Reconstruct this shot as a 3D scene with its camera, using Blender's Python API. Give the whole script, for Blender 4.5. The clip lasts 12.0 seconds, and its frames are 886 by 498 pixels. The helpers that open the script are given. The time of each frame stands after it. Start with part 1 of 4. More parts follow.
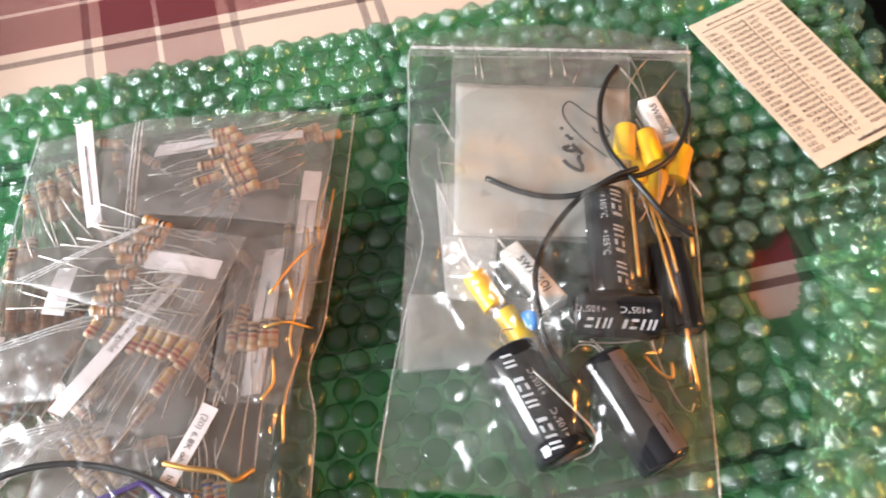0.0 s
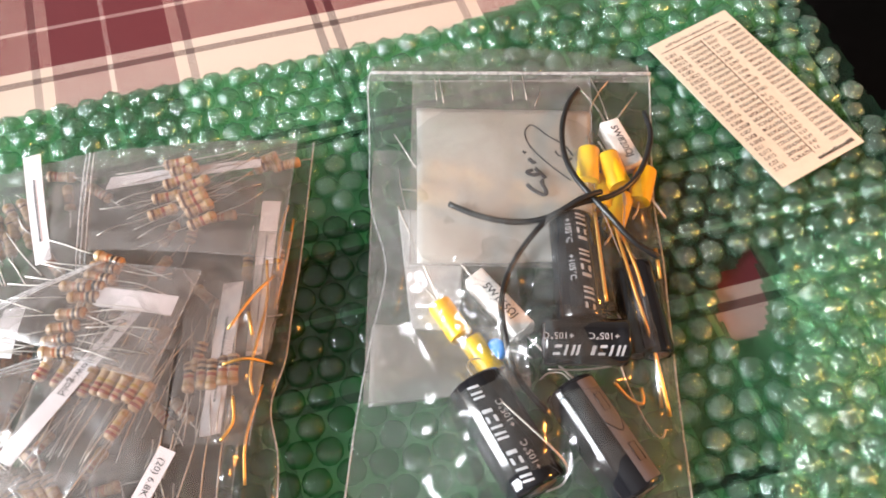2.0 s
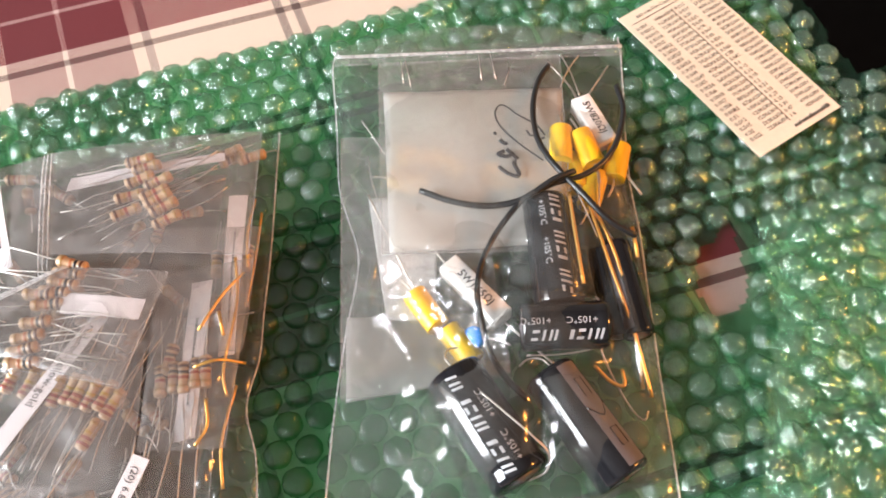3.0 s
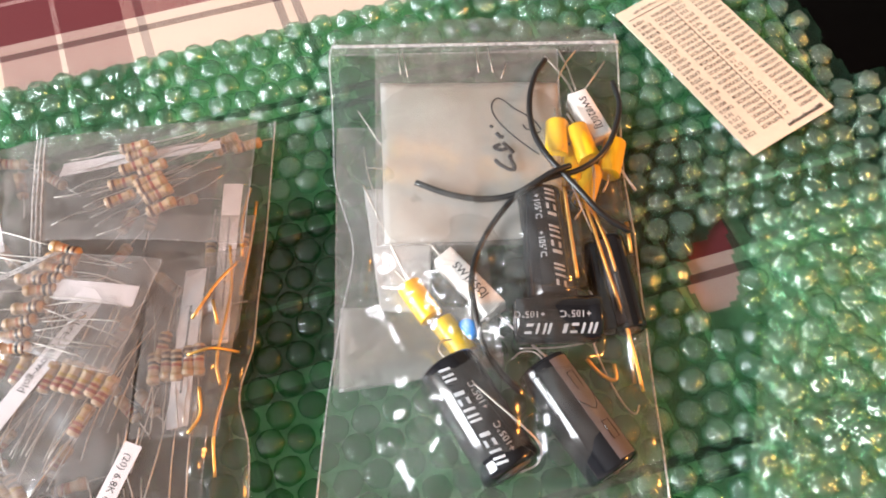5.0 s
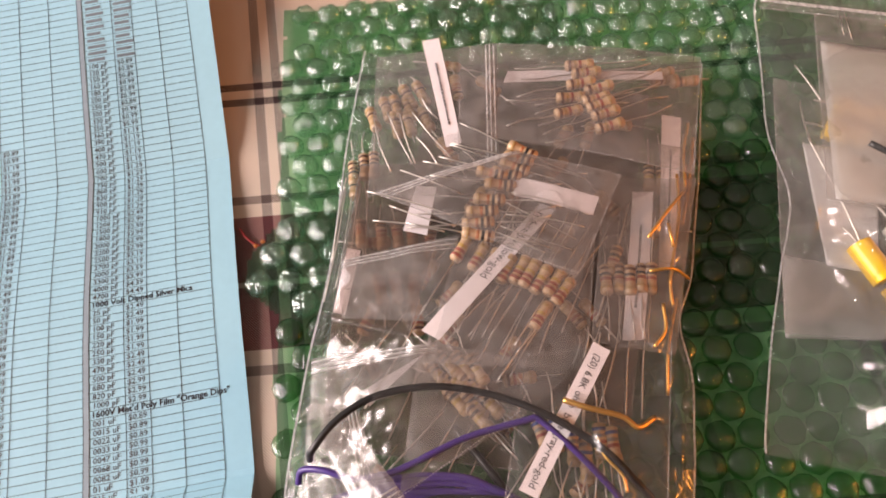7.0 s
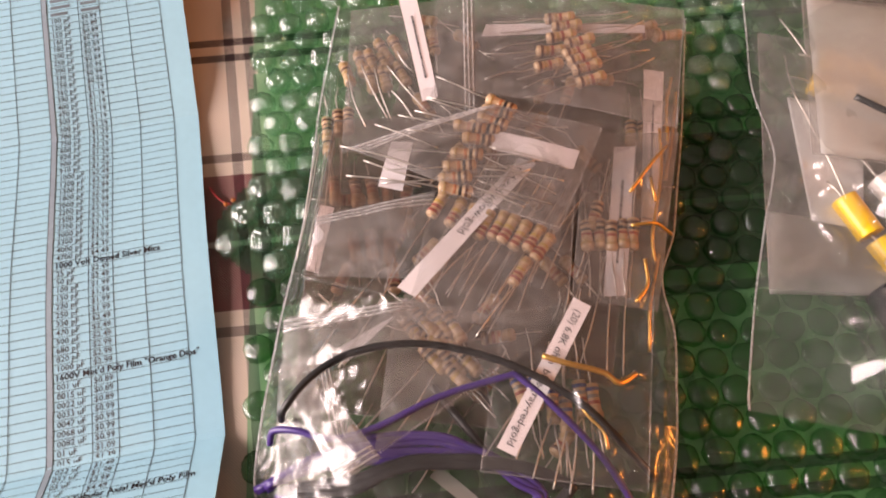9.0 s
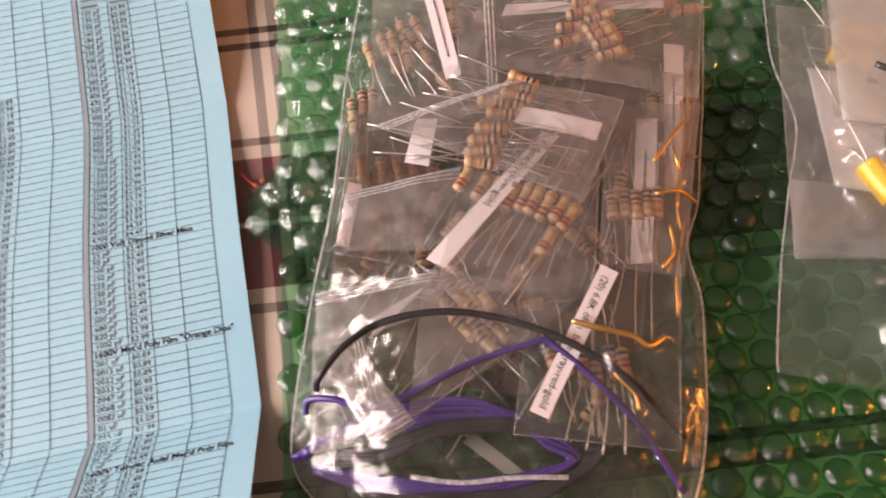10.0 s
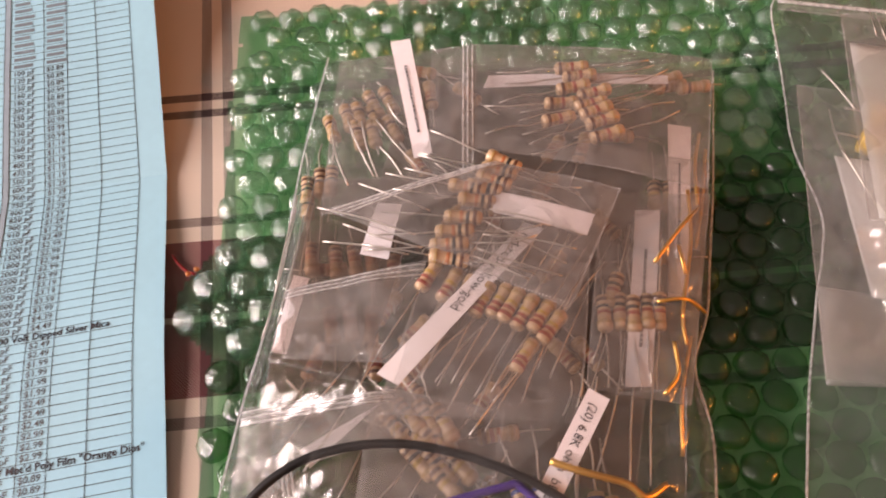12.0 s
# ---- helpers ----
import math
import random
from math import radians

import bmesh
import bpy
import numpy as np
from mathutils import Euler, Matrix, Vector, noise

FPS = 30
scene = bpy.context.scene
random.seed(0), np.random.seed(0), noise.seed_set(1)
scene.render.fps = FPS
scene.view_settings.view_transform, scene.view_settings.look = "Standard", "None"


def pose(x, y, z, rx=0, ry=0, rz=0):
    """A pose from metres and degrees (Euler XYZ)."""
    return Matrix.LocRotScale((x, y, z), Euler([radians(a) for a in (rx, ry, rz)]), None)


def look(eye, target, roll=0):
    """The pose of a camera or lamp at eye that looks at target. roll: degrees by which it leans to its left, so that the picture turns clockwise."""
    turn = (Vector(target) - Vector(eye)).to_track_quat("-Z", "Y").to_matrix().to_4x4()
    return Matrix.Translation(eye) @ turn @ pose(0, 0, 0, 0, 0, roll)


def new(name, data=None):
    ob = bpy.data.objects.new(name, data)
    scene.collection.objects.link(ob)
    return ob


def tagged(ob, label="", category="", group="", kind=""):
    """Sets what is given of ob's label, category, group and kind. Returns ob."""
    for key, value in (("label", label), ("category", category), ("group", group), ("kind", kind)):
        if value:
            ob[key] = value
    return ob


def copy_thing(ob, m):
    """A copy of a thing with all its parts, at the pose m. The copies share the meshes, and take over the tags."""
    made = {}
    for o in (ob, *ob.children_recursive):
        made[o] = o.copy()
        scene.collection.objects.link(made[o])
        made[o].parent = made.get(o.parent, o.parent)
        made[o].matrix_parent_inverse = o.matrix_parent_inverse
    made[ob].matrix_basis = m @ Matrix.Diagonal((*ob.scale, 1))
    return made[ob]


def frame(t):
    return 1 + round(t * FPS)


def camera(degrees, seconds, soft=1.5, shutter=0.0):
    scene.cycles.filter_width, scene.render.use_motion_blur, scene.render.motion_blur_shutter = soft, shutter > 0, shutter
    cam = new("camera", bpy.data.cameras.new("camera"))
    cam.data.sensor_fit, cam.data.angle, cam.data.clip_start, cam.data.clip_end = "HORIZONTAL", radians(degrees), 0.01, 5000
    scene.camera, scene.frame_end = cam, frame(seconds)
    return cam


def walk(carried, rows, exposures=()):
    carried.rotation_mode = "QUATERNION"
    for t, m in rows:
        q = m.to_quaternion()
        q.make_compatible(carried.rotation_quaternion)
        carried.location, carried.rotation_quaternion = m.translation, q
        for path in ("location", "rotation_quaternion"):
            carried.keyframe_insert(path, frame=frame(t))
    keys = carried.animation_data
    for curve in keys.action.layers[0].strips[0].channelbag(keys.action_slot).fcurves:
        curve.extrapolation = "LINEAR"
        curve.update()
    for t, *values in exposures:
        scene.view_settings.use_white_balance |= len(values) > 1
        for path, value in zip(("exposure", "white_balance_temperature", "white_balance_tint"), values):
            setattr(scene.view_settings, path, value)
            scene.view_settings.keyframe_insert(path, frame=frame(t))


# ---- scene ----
# All plan numbers below are in millimetres unless a line says otherwise.
MM = 0.001
cam = camera(59.2, 12.0, soft=1.8, shutter=0.5)
PATH = [
    (0.0, 0.0477, -0.1962, 0.2249, 27.69, 3.02, 6.66),
    (0.5, 0.0575, -0.2, 0.227, 29.13, 2.87, 5.98),
    (1.0, 0.0561, -0.2022, 0.2272, 29.95, 2.56, 5.37),
    (1.5, 0.0554, -0.1983, 0.2231, 29.67, 2.15, 4.73),
    (2.0, 0.0487, -0.1915, 0.2216, 29.06, 1.7, 4.32),
    (2.5, 0.0467, -0.1872, 0.2182, 28.25, 2.09, 3.04),
    (3.0, 0.0531, -0.1855, 0.2185, 27.15, 2.26, 1.57),
    (3.5, 0.0545, -0.1901, 0.2192, 26.97, 2.01, 1.63),
    (3.7, 0.0568, -0.1906, 0.2191, 26.96, 2.02, 1.67),
    (5.3, 0.0456, -0.1852, 0.2194, 26.5, 0.75, 2.5),
    (5.5, 0.0325, -0.191, 0.2197, 26.83, 0.49, 4.01),
    (6.0, -0.026, -0.2187, 0.2103, 27.97, 0.79, 9.68),
    (6.5, -0.0464, -0.219, 0.2107, 26.88, 2.13, 13.03),
    (8.3, -0.0541, -0.2208, 0.2102, 27.96, 0.94, 13.82),
    (8.5, -0.0528, -0.2182, 0.2073, 26.78, 1.18, 13.5),
    (9.0, -0.0482, -0.2228, 0.2013, 25.93, 0.96, 12.87),
    (9.5, -0.0427, -0.2279, 0.2001, 25.73, 1.35, 12.9),
    (10.0, -0.0494, -0.2331, 0.2004, 26.42, 2.5, 12.25),
    (10.5, -0.0575, -0.2372, 0.1923, 28.75, 3.39, 10.86),
    (11.0, -0.0552, -0.2321, 0.1777, 31.01, 2.73, 11.25),
    (11.5, -0.0518, -0.2194, 0.1728, 32.05, 2.48, 12.59),
    (12.0, -0.0449, -0.2075, 0.1735, 31.54, 2.2, 13.99),
]
walk(cam, [(r[0], pose(*r[1:])) for r in PATH],
     exposures=[(0.0, 1.22, 6350, 12), (5.3, 1.3, 6350, 12), (6.5, 0.56, 7750, 30), (12.0, 0.56, 7950, 35)])
scene.cycles.transparent_max_bounces = 32

# ---- world and light: daylight from a window wall on one side, a warm lamp on the other ----
world = bpy.data.worlds.new("world")
scene.world = world
world.use_nodes = True
wn = world.node_tree.nodes
sky = wn.new("ShaderNodeTexSky")
sky.sky_type, sky.sun_disc = "NISHITA", False
sky.sun_elevation, sky.sun_rotation = radians(30), radians(270)
wn["Background"].inputs[1].default_value = 0.1
world.node_tree.links.new(sky.outputs[0], wn["Background"].inputs[0])


def area_lamp(name, eye, target, w, h, watts, colour):
    lamp = bpy.data.lights.new(name, "AREA")
    lamp.shape, lamp.size, lamp.size_y, lamp.energy, lamp.color = "RECTANGLE", w, h, watts, colour
    ob = new(name, lamp)
    ob.matrix_world = look(eye, target)
    return ob


area_lamp("window_light", (-1.78, -0.75, 0.75), (0, -0.1, 0.0), 1.1, 1.2, 62, (0.93, 0.97, 1.0))
area_lamp("lamp_light", (0.95, -0.05, 0.42), (0.0, -0.1, 0.0), 0.14, 0.14, 4.5, (1.0, 0.36, 0.06))

# ---- material helpers ----


def material(name):
    m = bpy.data.materials.new(name)
    m.use_nodes = True
    nt = m.node_tree
    return m, nt, nt.nodes["Principled BSDF"], nt.nodes["Material Output"]


def node(nt, kind, **inputs):
    n = nt.nodes.new(kind)
    for k, v in inputs.items():
        n.inputs[k.replace("_", " ")].default_value = v
    return n


def noise_at(nt, scale, detail=4.0, space="Object"):
    tc = nt.nodes.new("ShaderNodeTexCoord")
    n = node(nt, "ShaderNodeTexNoise", Scale=scale, Detail=detail)
    nt.links.new(tc.outputs[space], n.inputs["Vector"])
    return n


def ramp(nt, src, stops):
    r = nt.nodes.new("ShaderNodeValToRGB")
    el = r.color_ramp.elements
    while len(el) < len(stops):
        el.new(0.5)
    for e, (p, c) in zip(el, stops):
        e.position, e.color = p, (*c, 1)
    nt.links.new(src, r.inputs[0])
    return r


def bumped(nt, src, strength, distance, target):
    b = node(nt, "ShaderNodeBump", Strength=strength, Distance=distance)
    nt.links.new(src, b.inputs["Height"])
    nt.links.new(b.outputs[0], target)
    return b


def plain(name, colour, rough=0.5, metal=0.0, var=0.12, scale=300.0, bump=0.15, coat=0.0, bump_mm=0.2):
    """A solid surface whose colour wanders a little at two sizes, with a fine relief."""
    m, nt, p, out = material(name)
    a, b = noise_at(nt, scale), noise_at(nt, scale / 9)
    mix = nt.nodes.new("ShaderNodeMath")
    mix.operation = "MULTIPLY_ADD"
    mix.inputs[1].default_value = 0.5
    half = nt.nodes.new("ShaderNodeMath")
    half.operation, half.inputs[1].default_value = "MULTIPLY", 0.5
    nt.links.new(b.outputs[0], half.inputs[0])
    nt.links.new(a.outputs[0], mix.inputs[0])
    nt.links.new(half.outputs[0], mix.inputs[2])
    lo, hi = [c * (1 - var) for c in colour], [min(1, c * (1 + var)) for c in colour]
    r = ramp(nt, mix.outputs[0], [(0.3, lo), (0.7, hi)])
    nt.links.new(r.outputs[0], p.inputs["Base Color"])
    p.inputs["Roughness"].default_value, p.inputs["Metallic"].default_value = rough, metal
    p.inputs["Coat Weight"].default_value = coat
    bumped(nt, a.outputs[0], bump, bump_mm * MM, p.inputs["Normal"])
    return m


def film(name, tint, haze, haze_colour, rough=0.1, crease=35.0, relief=0.5, bump=0.6, shine=0.06, ridged=False, cloudy=True):
    """Thin clear plastic: tinted see-through, a little milky, with a shiny creased skin."""
    m, nt, p, out = material(name)
    nt.nodes.remove(p)
    see = node(nt, "ShaderNodeBsdfTransparent")
    see.inputs[0].default_value = (*tint, 1)
    milk = node(nt, "ShaderNodeBsdfDiffuse")
    milk.inputs[0].default_value = (*haze_colour, 1)
    back = node(nt, "ShaderNodeBsdfTranslucent")
    back.inputs[0].default_value = (*haze_colour, 1)
    gloss = node(nt, "ShaderNodeBsdfAnisotropic", Roughness=rough)
    big, small = noise_at(nt, crease, 3.0), noise_at(nt, crease * 6, 2.0)
    for n in (big, small):
        n.inputs["Distortion"].default_value = 1.2
    if ridged:
        big.noise_type = "RIDGED_MULTIFRACTAL"
    add = nt.nodes.new("ShaderNodeMath")
    add.operation, add.inputs[1].default_value = "MULTIPLY_ADD", 0.25
    nt.links.new(small.outputs[0], add.inputs[0])
    nt.links.new(big.outputs[0], add.inputs[2])
    b = bumped(nt, add.outputs[0], bump, relief * MM * 4, gloss.inputs["Normal"])
    facing = node(nt, "ShaderNodeLayerWeight", Blend=0.5)
    nt.links.new(b.outputs[0], facing.inputs["Normal"])
    steep = nt.nodes.new("ShaderNodeMath")
    steep.operation, steep.inputs[1].default_value = "POWER", 4.0
    nt.links.new(facing.outputs["Facing"], steep.inputs[0])
    f = nt.nodes.new("ShaderNodeMath")
    f.operation, f.inputs[1].default_value, f.inputs[2].default_value = "MULTIPLY_ADD", 0.8, shine
    nt.links.new(steep.outputs[0], f.inputs[0])
    scatter, body, whole = [nt.nodes.new("ShaderNodeMixShader") for _ in range(3)]
    cloud = ramp(nt, small.outputs[0], [(0.35, (haze * (0.6 if cloudy else 1),) * 3), (0.7, (haze * (1.4 if cloudy else 1),) * 3)])
    nt.links.new(cloud.outputs[0], body.inputs[0])
    scatter.inputs[0].default_value = 0.4
    for sh, fac, one, two in ((scatter, None, milk, back), (body, None, see, scatter), (whole, f, body, gloss)):
        if fac:
            nt.links.new(fac.outputs[0], sh.inputs[0])
        nt.links.new(one.outputs[0], sh.inputs[1])
        nt.links.new(two.outputs[0], sh.inputs[2])
    nt.links.new(whole.outputs[0], out.inputs[0])
    return m


def plaid():
    """Woven check: wide red bands both ways on cream, with thin grey, white and dark twin stripes."""
    m, nt, p, out = material("woven_plaid")
    tc = nt.nodes.new("ShaderNodeTexCoord")
    rot = node(nt, "ShaderNodeMapping")
    rot.inputs["Rotation"].default_value = (0, 0, radians(-18.2))
    nt.links.new(tc.outputs["Object"], rot.inputs[0])
    xyz = nt.nodes.new("ShaderNodeSeparateXYZ")
    nt.links.new(rot.outputs[0], xyz.inputs[0])

    # the weave is pulled a little out of square
    pull = nt.nodes.new("ShaderNodeMath")
    pull.operation, pull.inputs[1].default_value = "MULTIPLY_ADD", 0.085
    nt.links.new(xyz.outputs["Y"], pull.inputs[0])
    nt.links.new(xyz.outputs["X"], pull.inputs[2])

    def fold(axis, origin, period):
        """Distance from the middle of the nearest red band, as a part of the period."""
        a = nt.nodes.new("ShaderNodeMath")
        a.operation, a.inputs[1].default_value = "SUBTRACT", (origin - period / 2) * MM
        nt.links.new(axis, a.inputs[0])
        w = nt.nodes.new("ShaderNodeMath")
        w.operation, w.inputs[1].default_value = "DIVIDE", period * MM
        nt.links.new(a.outputs[0], w.inputs[0])
        fr = nt.nodes.new("ShaderNodeMath")
        fr.operation = "FRACT"
        nt.links.new(w.outputs[0], fr.inputs[0])
        return fr.outputs[0]

    def bands(src, red, thin, white, dark, half, line, twin):
        """A ramp with hard steps over one period; the red band lies in the middle."""
        cream = (0.64, 0.54, 0.455)
        steps = [(0.0, cream), (0.5 - line - 0.01, thin), (0.5 - line + 0.01, cream),
                 (0.5 - half, red), (0.488, white), (0.5, red), (0.5 + half, cream), (0.5 + line - 0.01, thin), (0.5 + line + 0.01, cream)]
        for t in twin:
            steps += [(t - 0.009, dark), (t + 0.009, cream)]
        r = ramp(nt, src, sorted(steps, key=lambda k: k[0]))
        r.color_ramp.interpolation = "CONSTANT"
        return r

    h = bands(fold(xyz.outputs["Y"], 61.6, 151.5), (0.16, 0.016, 0.022), (0.17, 0.12, 0.10), (0.50, 0.36, 0.33), (0.05, 0.018, 0.015), 0.146, 0.189, (0.945, 0.989))
    v = bands(fold(pull.outputs[0], -89.8, 164), (0.17, 0.025, 0.028), (0.20, 0.14, 0.12), (0.62, 0.55, 0.50), (0.05, 0.018, 0.015), 0.139, 0.177, (0.019, 0.981))
    # twill: diagonal floats show one set of threads, then the other
    tw = nt.nodes.new("ShaderNodeTexWave")
    tw.bands_direction = "DIAGONAL"
    tw.inputs["Scale"].default_value = 780
    tw.inputs["Distortion"].default_value = 0.4
    nt.links.new(rot.outputs[0], tw.inputs[0])
    over = ramp(nt, tw.outputs["Fac"], [(0.72, (0, 0, 0)), (0.86, (1, 1, 1))])
    lift = nt.nodes.new("ShaderNodeMix")
    lift.data_type = "RGBA"
    nt.links.new(over.outputs[0], lift.inputs[0])
    nt.links.new(h.outputs[0], lift.inputs[6])
    nt.links.new(v.outputs[0], lift.inputs[7])
    # where red threads cross cream ones the red outweighs
    both = nt.nodes.new("ShaderNodeMix")
    both.data_type, both.blend_type = "RGBA", "MULTIPLY"
    both.inputs[0].default_value = 1.0
    nt.links.new(h.outputs[0], both.inputs[6])
    nt.links.new(v.outputs[0], both.inputs[7])
    strong = nt.nodes.new("ShaderNodeHueSaturation")
    strong.inputs["Value"].default_value = 1.8
    nt.links.new(both.outputs[2], strong.inputs["Color"])
    weave = nt.nodes.new("ShaderNodeMix")
    weave.data_type = "RGBA"
    weave.inputs[0].default_value = 0.36
    nt.links.new(lift.outputs[2], weave.inputs[6])
    nt.links.new(strong.outputs[0], weave.inputs[7])
    slow = noise_at(nt, 18)
    shade = nt.nodes.new("ShaderNodeMix")
    shade.data_type, shade.blend_type = "RGBA", "MULTIPLY"
    shade.inputs[0].default_value = 1.0
    mixf = nt.nodes.new("ShaderNodeMath")
    mixf.operation, mixf.inputs[1].default_value = "MULTIPLY_ADD", 0.5
    nt.links.new(tw.outputs["Fac"], mixf.inputs[0])
    nt.links.new(slow.outputs[0], mixf.inputs[2])
    g = ramp(nt, mixf.outputs[0], [(0.3, (0.82, 0.82, 0.82)), (0.95, (1, 1, 1))])
    nt.links.new(weave.outputs[2], shade.inputs[6])
    nt.links.new(g.outputs[0], shade.inputs[7])
    nt.links.new(shade.outputs[2], p.inputs["Base Color"])
    p.inputs["Roughness"].default_value = 0.75
    bumped(nt, tw.outputs["Fac"], 0.25, 0.25 * MM, p.inputs["Normal"])
    return m


M_CLOTH = plaid()
M_WRAP = film("green_wrap_film", (0.38, 0.74, 0.53), 0.04, (0.14, 0.60, 0.34), rough=0.12, crease=60, relief=0.5, bump=0.5)
M_BUBBLE = film("green_bubble_skin", (0.72, 0.93, 0.81), 0.13, (0.32, 0.74, 0.52), rough=0.06, crease=170, relief=0.5, bump=0.9, shine=0.21, ridged=True)
# same skin tinted darker: darkness under and around the bags is put into it
M_DARK_BUBBLE = film("darkened_bubble_skin", (0.29, 0.59, 0.37), 0.025, (0.25, 0.66, 0.40), rough=0.10, crease=150, relief=0.4, bump=0.7, shine=0.09)
M_OVERLAP = film("second_wrap_layer", (0.66, 0.92, 0.76), 0.14, (0.40, 0.74, 0.44), rough=0.10, crease=120, relief=0.6, bump=0.8, shine=0.10)
M_BAG = film("clear_bag_film", (0.975, 0.975, 0.97), 0.026, (0.88, 0.87, 0.85), rough=0.2, crease=24, relief=0.8, bump=0.6, ridged=True, shine=0.058)
M_BAG_FLAT = film("clear_smooth_bag_film", (0.97, 0.97, 0.96), 0.058, (0.86, 0.90, 0.86), rough=0.12, crease=13, relief=0.3, bump=0.25, ridged=True, shine=0.05)
M_SMALL = film("clear_small_bag_film", (0.97, 0.965, 0.96), 0.10, (0.93, 0.88, 0.85), rough=0.28, crease=34, relief=0.4, bump=0.4, ridged=True, shine=0.085)
# added to hide the green; the dimness deep in the pile is tinted in
M_UNDER = film("dark_backing_film", (0.80, 0.74, 0.71), 0.17, (0.50, 0.38, 0.31), rough=0.3, crease=45, relief=0.5, bump=0.5, shine=0.02)
M_SLIP = film("thin_paper_slip", (0.9, 0.89, 0.87), 0.26, (0.86, 0.84, 0.80), rough=0.3, crease=30, bump=0.3, shine=0.04, cloudy=False)
M_ZIP = film("milky_zip_ridge", (0.93, 0.93, 0.93), 0.5, (0.9, 0.9, 0.9), rough=0.15, crease=90, bump=0.3)
M_BAND = film("milky_zip_band", (0.95, 0.95, 0.95), 0.22, (0.9, 0.88, 0.86), rough=0.2, crease=60, bump=0.3)
M_HOLE = film("punched_hole_shade", (0.7, 0.7, 0.68), 0.1, (0.4, 0.4, 0.4), rough=0.3)
M_PAPER = plain("white_paper", (0.80, 0.79, 0.78), 0.65, var=0.04, scale=500, bump=0.1)
M_VEIL = film("paper_under_film", (0.95, 0.93, 0.90), 0.47, (0.99, 0.97, 0.93), rough=0.3, crease=30, bump=0.2, shine=0.02, cloudy=False)
M_LABEL = plain("label_paper", (0.82, 0.78, 0.80), 0.6, var=0.04, scale=600, bump=0.08)
M_CARD = plain("cream_card", (0.70, 0.60, 0.46), 0.6, var=0.04, scale=400, bump=0.08)
M_BLUE_PAPER = plain("pale_blue_paper", (0.29, 0.59, 0.71), 0.6, var=0.03, scale=400, bump=0.08)
M_CARD_INK = plain("card_print_ink", (0.07, 0.055, 0.045), 0.6, var=0.1)
M_INK = plain("black_ink", (0.02, 0.02, 0.025), 0.6, var=0.2)
M_GREY_INK = plain("grey_ink", (0.07, 0.075, 0.08), 0.6, var=0.1)
M_BLACK_SLEEVE = plain("black_plastic_sleeve", (0.010, 0.010, 0.012), 0.13, var=0.2, bump=0.04, coat=0.5)
M_WHITE_PRINT = plain("white_print", (0.42, 0.42, 0.43), 0.4, var=0.05)
M_GREY_PRINT = plain("grey_print", (0.14, 0.13, 0.14), 0.35, var=0.08)
M_YELLOW = plain("yellow_tape", (0.85, 0.52, 0.015), 0.35, var=0.06, bump=0.1)
M_YELLOW_END = plain("yellow_resin_end", (0.75, 0.42, 0.015), 0.5, var=0.1, bump=0.3)
M_CEMENT = plain("white_ceramic", (0.80, 0.76, 0.72), 0.55, var=0.05, scale=700, bump=0.3)
M_LEAD = plain("tinned_wire", (0.62, 0.58, 0.53), 0.48, metal=1.0, var=0.1, bump=0.1)
# the lamp's orange light is put into this wire's own colour
M_LAMP_GLINT = plain("lamp_glint_wire", (1.0, 0.55, 0.16), 0.45, metal=1.0, var=0.1, bump=0.1)
M_TAN = plain("tan_resistor_coat", (0.47, 0.31, 0.18), 0.38, var=0.14, scale=500, bump=0.15, coat=0.2)
M_BLACK_WIRE = plain("black_insulation", (0.015, 0.015, 0.015), 0.38, var=0.2, bump=0.1)
M_PURPLE = plain("purple_insulation", (0.055, 0.026, 0.17), 0.35, var=0.12, bump=0.1)
M_BLUE_DISC = plain("blue_lacquer", (0.01, 0.20, 0.62), 0.25, var=0.08, coat=0.4)
M_RED_THREAD = plain("red_thread", (0.35, 0.02, 0.02), 0.7)
M_AMBER = plain("amber_fleck", (0.42, 0.13, 0.02), 0.4)
M_WALL = plain("wall_paint", (0.27, 0.24, 0.21), 0.8, var=0.04, scale=20, bump=0.2)
M_CEIL = plain("ceiling_paint", (0.33, 0.32, 0.31), 0.85, var=0.03, scale=20, bump=0.2)
M_FLOOR = plain("dark_floor", (0.004, 0.004, 0.004), 0.8, var=0.25, scale=30, bump=0.3)
M_FLOOR.node_tree.nodes["Principled BSDF"].inputs["Specular IOR Level"].default_value = 0.05
M_TABLE = plain("dark_table_wood", (0.10, 0.05, 0.03), 0.45, var=0.25, scale=40, bump=0.2)
BAND = {k: plain("band_" + k, c, 0.35, var=0.08, coat=0.2) for k, c in dict(
    red=(0.27, 0.05, 0.03), yellow=(0.42, 0.27, 0.05), gold=(0.36, 0.22, 0.08), brown=(0.09, 0.03, 0.012),
    black=(0.012, 0.01, 0.01), grey=(0.20, 0.19, 0.18), blue=(0.03, 0.06, 0.22), orange=(0.40, 0.14, 0.05),
    violet=(0.14, 0.04, 0.2), green=(0.03, 0.16, 0.05)).items()}

# ---- mesh helpers ----


def mesh_of(name, bm, mat, smooth=True):
    """A mesh in metres from a bmesh in millimetres."""
    bm.normal_update()
    me = bpy.data.meshes.new(name)
    for v in bm.verts:
        v.co *= MM
    bm.to_mesh(me)
    bm.free()
    me.materials.append(mat)
    if smooth:
        me.polygons.foreach_set("use_smooth", [True] * len(me.polygons))
    return me


def part(name, bm, mat, parent=None, label="", smooth=True):
    ob = new(name, mesh_of(name, bm, mat, smooth))
    if parent:
        ob.parent = parent
    if label:
        ob["label"] = label
    return ob


